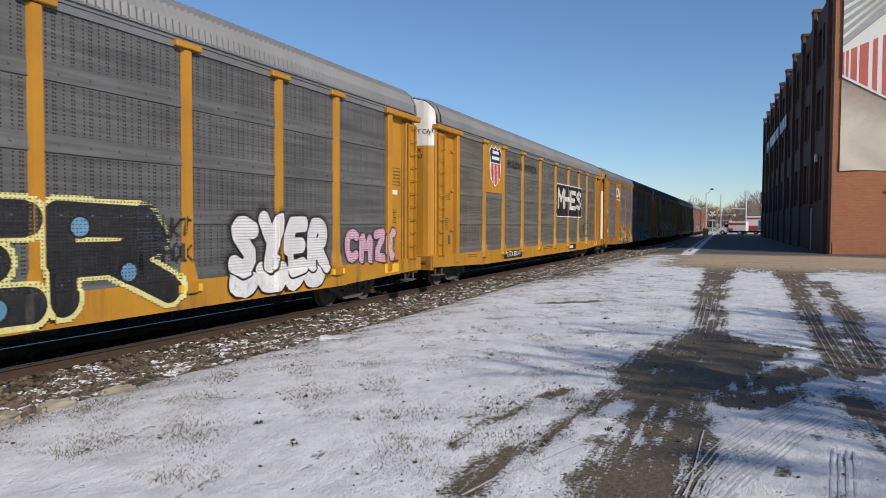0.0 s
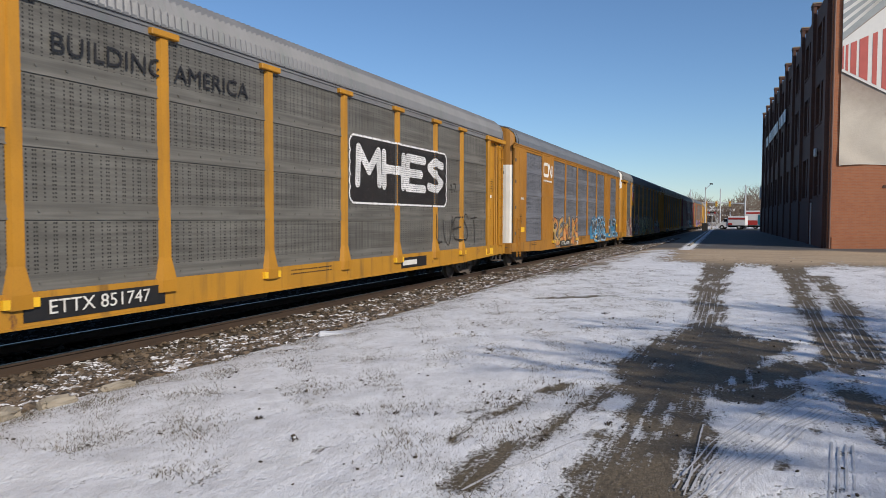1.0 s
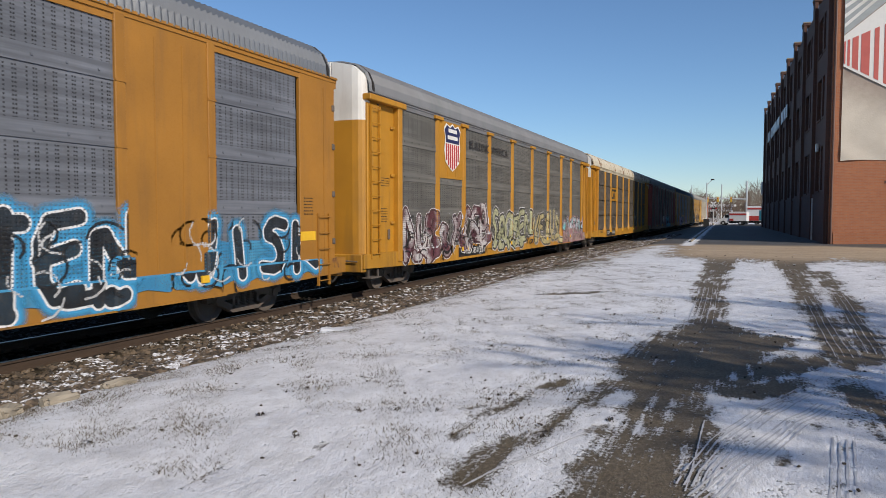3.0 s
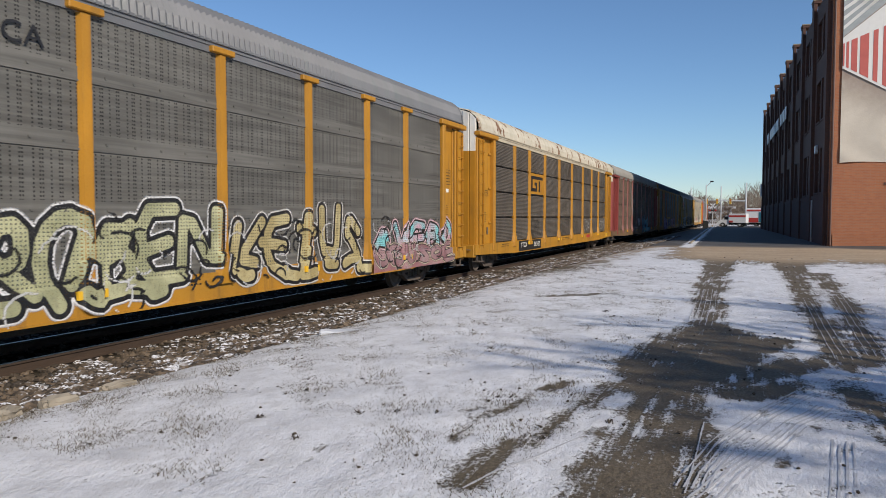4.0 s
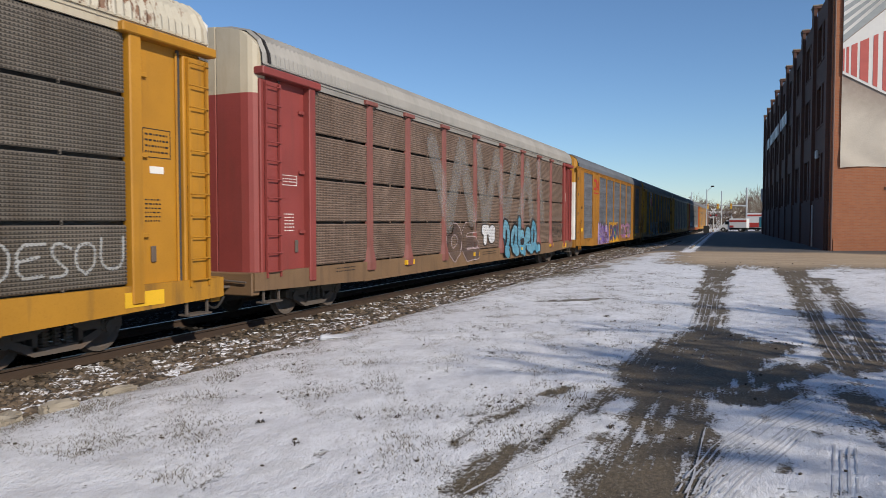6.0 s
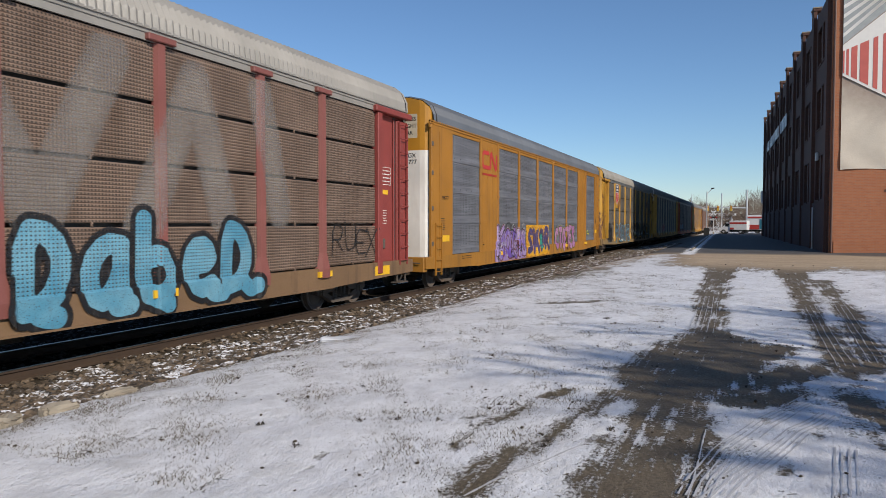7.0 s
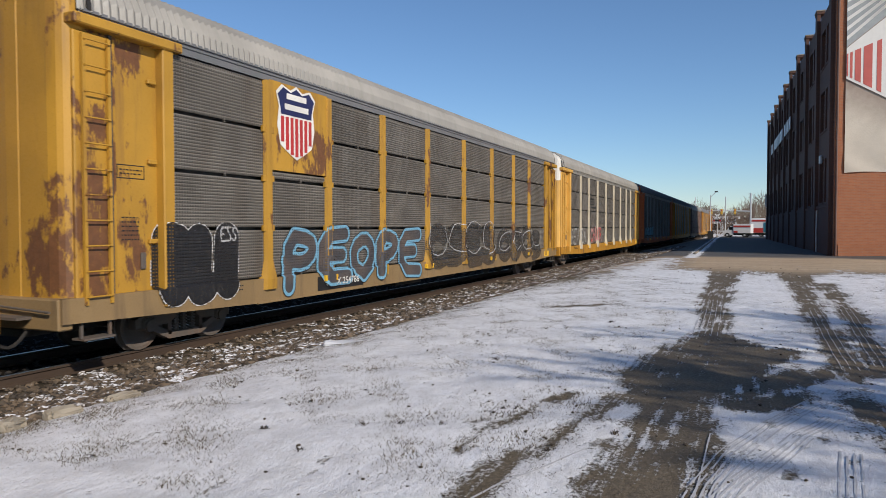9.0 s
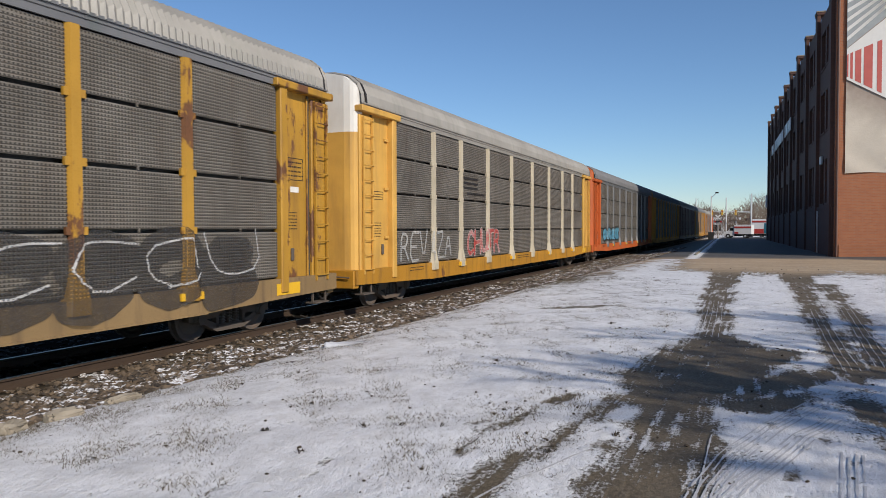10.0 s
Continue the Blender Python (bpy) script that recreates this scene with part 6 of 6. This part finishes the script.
ground_coat(3, 20.9, 26.0, 0.72, 1.25, S_MAUVE, "mauve sprayed field below letters", 9)
put(3, "AVEBO", 20.8, 26.3, 0.95, 2.08, S_TURQ, "turquoise letters with cream and black edges", 55, .006, fat=.17, wild=.12, slant=.12)
put(3, "UOUSOE", 20.8, 26.2, 0.66, 1.32, S_CURL, "mauve curls with cream edges", 56, .010, fat=.10, wild=.16)
number_plate_bar(cars[3], 6.4, 9.0, M["black_paint"], "TTGX 851153", 0.29, INK["white"])
# fifth car
panel_shape(cars[4], "emblem_panel", [(7.02, 3.16), (9.4, 3.16), (9.4, 4.10), (7.02, 4.10)], M["yellow"], 1.562, "yellow emblem panel")
panel_shape(cars[4], "emblem_ring", [(7.2, 3.28), (8.15, 3.28), (8.15, 3.70), (7.75, 3.70), (7.75, 3.56), (7.95, 3.56), (7.95, 3.43), (7.42, 3.43), (7.42, 3.84), (9.1, 3.84), (9.1, 3.98), (7.2, 3.98)], M["black_paint"], 1.569, "dark hooked emblem")
panel_shape(cars[4], "emblem_bar", [(8.45, 3.28), (8.65, 3.28), (8.65, 3.78), (8.45, 3.78)], M["black_paint"], 1.569)
panel_shape(cars[4], "number_panel", [(5.3, .64), (8.75, .64), (8.75, 1.08), (5.3, 1.08)], M["black_paint"], 1.602, "long black number panel")
lettering("TTGX", 0.30, INK["white"], cars[4], on_side(1.612, 6.0 - HL, .88), "stencilled letters", wide=1.15)
lettering("963435", 0.30, INK["white"], cars[4], on_side(1.612, 8.1 - HL, .86), "stencilled car number", wide=1.15)
put(4, "STOAT", 18.0, 20.5, 1.2, 2.0, S_THINW, "faint white scrawl", 60, fat=.03, wild=.1)
put(4, "DESOU", 23.0, 25.2, 1.25, 1.85, S_THINW, "faint white scrawl", 62, fat=.03, wild=.1)
put(4, "ORUI", 7.2, 9.7, 1.15, 2.1, S_THIN, "dark scrawl", 63, fat=.05, wild=.12)
put(4, "EUTI", 12.6, 14.8, 1.15, 2.1, S_THIN, "dark scrawl", 64, fat=.05, wild=.12)
panel_shape(cars[4], "emblem_bar", [(19.1, .86), (20.0, .86), (20.0, 1.03), (19.1, 1.03)], M["shield_red"], 1.602, "red painted bar")
# sixth car
tag_on(cars[5], SPECS[5], 8.6, 22.4, 2.1, 4.9, [[(0, 2.4), (1.3, 0), (2.4, 2.6), (3.4, .2)], [(4.0, 2.6), (4.8, 0), (6.0, 2.5), (7.2, .1), (8.4, 2.6)], [(9.0, 0), (10.2, 2.5), (10.9, .2)], [(12.0, 2.6), (12.6, .3)]],
       S_GHOSTW, "huge faded pale zigzag strokes", reach=.45)
put(5, "OE", 9.6, 12.4, 0.75, 2.1, S_BROWN, "brown graffiti with pale edges", 70, fat=.2)
put(5, "TC", 13.0, 14.4, 1.25, 2.0, S_WHITE, "small white letters with black edges", 71, fat=.18)
put(5, "DabeD", 15.3, 20.3, 0.72, 2.3, S_SKY, "sky blue graffiti letters with black edges", 72, .010, fat=.22, wild=.03, tails=.7)
put(5, "RUEX", 23.2, 25.3, 1.3, 2.1, S_THIN, "thin dark scrawl", 74, fat=.04, wild=.12)
# seventh car
worm(cars[6], 5.0, 4.22, 1.55, .54, .15, M["shield_red"], 1.594)
bars(cars[6], 5.0, 6.6, 3.84, 4.08, 1, M["shield_red"], 1.594, 5)
ground_coat(6, 6.5, 10.3, 0.74, 1.7, S_LILAC, "lilac sprayed field behind letters")
put(6, "KOMA", 6.4, 10.5, 0.66, 2.15, S_KOMA, "violet and lilac graffiti with dark red edges", 80, .006, slant=0.15, fat=.17, wild=.1, tails=.9)
ground_coat(6, 10.75, 14.3, 0.80, 1.95, S_YELG, "yellow sprayed field behind letters")
put(6, "SKOR", 10.7, 14.4, 0.70, 2.0, S_SKOR, "dark violet letters on yellow", 82, .006, fat=.19, wild=.08)
spots(6, ((13.0, 1.45), (13.05, 1.15)), .24, S_GREEN, "teal sprayed letter", .010)
put(6, "CTOTES", 15.6, 20.0, 0.68, 2.05, S_MAG, "magenta bubble graffiti", 84, fat=.17, wild=.07)
put(6, "BLEN", 4.9, 6.3, 1.3, 2.0, S_THIN, "thin black scrawl", 85, fat=.03, wild=.2)
put(6, "CU", 23.3, 24.0, 1.45, 1.75, S_YELL, "acid yellow scrawl", 86, fat=.03)
# eighth car
shield(cars[7], 4.95, 6.35, 4.38, 1.597)
put(7, "ULI", 1.75, 3.7, 0.72, 2.2, S_BLACKW, "black letters with white edges", 90, fat=.32, wild=.05)
put(7, "ESS", 3.3, 3.75, 1.85, 2.15, S_EDGE, "small white scrawl", 190, .008, fat=.01)
put(7, "PEOPE", 5.1, 11.7, 0.72, 2.12, S_GREYB, "grey and blue graffiti", 91, fat=.2, wild=.06)
put(7, "CSES", 12.1, 18.3, 0.72, 2.2, S_GREYD, "dark grey ghosted graffiti", 92, fat=.22, wild=.08)
put(7, "CSOB", 18.6, 24.6, 0.72, 2.05, S_GREYD, "dark grey ghosted graffiti", 93, fat=.22, wild=.08)
put(7, "UCCO", 12.3, 18.3, 1.0, 2.3, S_EDGE, "thin white sprayed lines", 94, .008, fat=.1, wild=.15)
put(7, "CCOU", 18.8, 24.6, 1.0, 2.1, S_EDGE, "thin white sprayed lines", 95, .008, fat=.1, wild=.15)
number_plate_bar(cars[7], 6.4, 8.4, M["black_paint"], "TTGX 254786", 0.23, INK["white"])
# ninth car
put(8, "REVIZA", 2.4, 6.1, 1.12, 2.1, S_BLOCKT, "thin white letters", 95, fat=.08)
put(8, "CHUTR", 7.4, 10.8, 1.15, 2.15, S_REDW, "red and white graffiti", 96, fat=.08)
for ez in (3.50, 3.66, 3.82):
    panel_shape(cars[8], "emblem_bar", [(7.1, ez), (8.5, ez), (8.5, ez + .07), (7.1, ez + .07)], M["black_paint"], 1.562)
bars(cars[8], 7.5, 9.2, 3.22, 3.46, 1, M["black_paint"], 1.566, 6)
put(9, "ORSE", 3.0, 9.0, 1.3, 2.2, S_SKY, "sky blue graffiti", 98, fat=.2)
lettering("694261", 0.17, INK["white"], cars[2], on_side(1.598, 1.55 - HL, 3.0), "pale stencilled car number")
lettering("596777", 0.17, INK["black"], cars[6], on_side(1.598, 1.55 - HL, 2.95), "dark stencilled car number")
# loose shading lines and highlights over the larger pieces
for k, s0, s1, seed in ((2, 6.9, 12.4, 201), (2, 16.8, 21.1, 202), (2, 22.0, 26.0, 203), (3, 2.2, 5.6, 204), (3, 5.8, 9.4, 205), (3, 9.6, 15.0, 206), (3, 15.3, 20.3, 207), (3, 20.8, 25.3, 208), (6, 6.5, 10.4, 209)):
    rng = random.Random(seed)
    for ink, count, lift, label in ((S_THIN, 26, .013, "loose black sprayed lines"), (S_EDGE, 14, .015, "loose white sprayed lines")):
        lines = []
        for _ in range(count):
            a, b, r = rng.uniform(0, s1 - s0), rng.uniform(.05, 1.25), rng.uniform(.12, .38)
            t0 = rng.uniform(0, 6.28)
            lines.append([(a + r * math.cos(t0 + .5 * i), b + r * .8 * math.sin(t0 + .5 * i)) for i in range(rng.randint(3, 7))])
        tag_on(cars[k], SPECS[k], s0, s1, .72, 2.1, lines, ink, label, lift, reach=.10)
# stencilling on the doors and sills
def data_box(car, s0, s1, z0, z1, ink, x, seed, rows=4):
    """A framed table of small unreadable figures."""
    bm = bmesh.new()
    for a, b, c, d in ((s0, s1, z0, z0 + .014), (s0, s1, z1 - .014, z1), (s0, s0 + .014, z0 + .014, z1 - .014), (s1 - .014, s1, z0 + .014, z1 - .014)):
        add_box(bm, x, x + .003, a - HL, b - HL, c, d)
    part("stencil_frame", bm, ink, car, "thin painted frame")
    bars(car, s0 + .05, s1 - .05, z0 + .05, z1 - .05, rows, ink, x, seed)


for k in range(10):
    x = 1.593 if SPECS[k].get("flush") else 1.472
    ink = M["white"] if k == 5 else M["black_paint"]
    for s, z in ((1.2, 1.9), (25.75, 2.1)):
        bars(cars[k], s, s + .34, z, z + .42, 6, ink, x, k)
    if not SPECS[k].get("flush"):
        data_box(cars[k], 25.72, 26.32, 3.18, 3.66, ink, x, k)
        data_box(cars[k], 1.12, 1.66, 2.9, 3.12, ink, x, k + 3, 2)
        panel_shape(cars[k], "small_plate", [(25.86, 2.92), (26.16, 2.92), (26.16, 3.04), (25.86, 3.04)], M["yellow_bright"] if k == 5 else M["white"], x, "small painted plate")
        panel_shape(cars[k], "notice_plate", [(25.2, .76), (26.0, .76), (26.0, 1.0), (25.2, 1.0)], M["yellow_bright"], 1.604, "bright yellow notice plate")
    bars(cars[k], 13.0, 14.6, .88, 1.04, 2, M["black_paint"], 1.602, k)
    bars(cars[k], 3.0, 3.9, .90, 1.05, 2, M["black_paint"], 1.602, k + 9)
def end_words(k, words, x, z, size, step):
    """Short painted lines on the end door that faces the camera."""
    y = -HL + (.66 if SPECS[k].get("flush") else .36) - .208
    for j, word in enumerate(words):
        lettering(word, size, INK["black"], cars[k], on_end(x, y, z - step * j), "black stencilled word")


end_words(1, ("EXCESS HEIGHT CAR",), 0.62, 4.98, 0.20, .2)
end_words(1, ("ETTX", "851747"), 0.90, 4.40, 0.19, .2)
end_words(2, ("EXCESS", "HEIGHT", "CAR"), 0.80, 5.35, 0.20, .22)
end_words(2, ("CTTX", "694261"), 0.86, 4.28, 0.19, .2)
part("notice_board", box(0.50, 1.12, -HL + .66 - .206, -HL + .66 - .198, 4.78, 5.52), M["cream"], cars[6], "cream notice plate on the end door")
end_words(6, ("EXCESS", "HEIGHT", "CAR"), 0.80, 5.36, 0.17, .21)
end_words(6, ("TTGX", "596777"), 0.82, 4.24, 0.19, .2)

# ---- what moves ----
GAP1, PITCH, SPEED = 19.25, 28.3, 20.3


def motions():
    for k, c in enumerate(cars):
        rows = []
        for i in range(21):
            t = 0.5 * i
            rows.append((t, pose(*along(GAP1 + PITCH * (k - .5) - SPEED * t)[:2], RAIL_Z, 0, 0, along(GAP1 + PITCH * (k - .5) - SPEED * t)[2])))
        walk(c, rows)


motions()
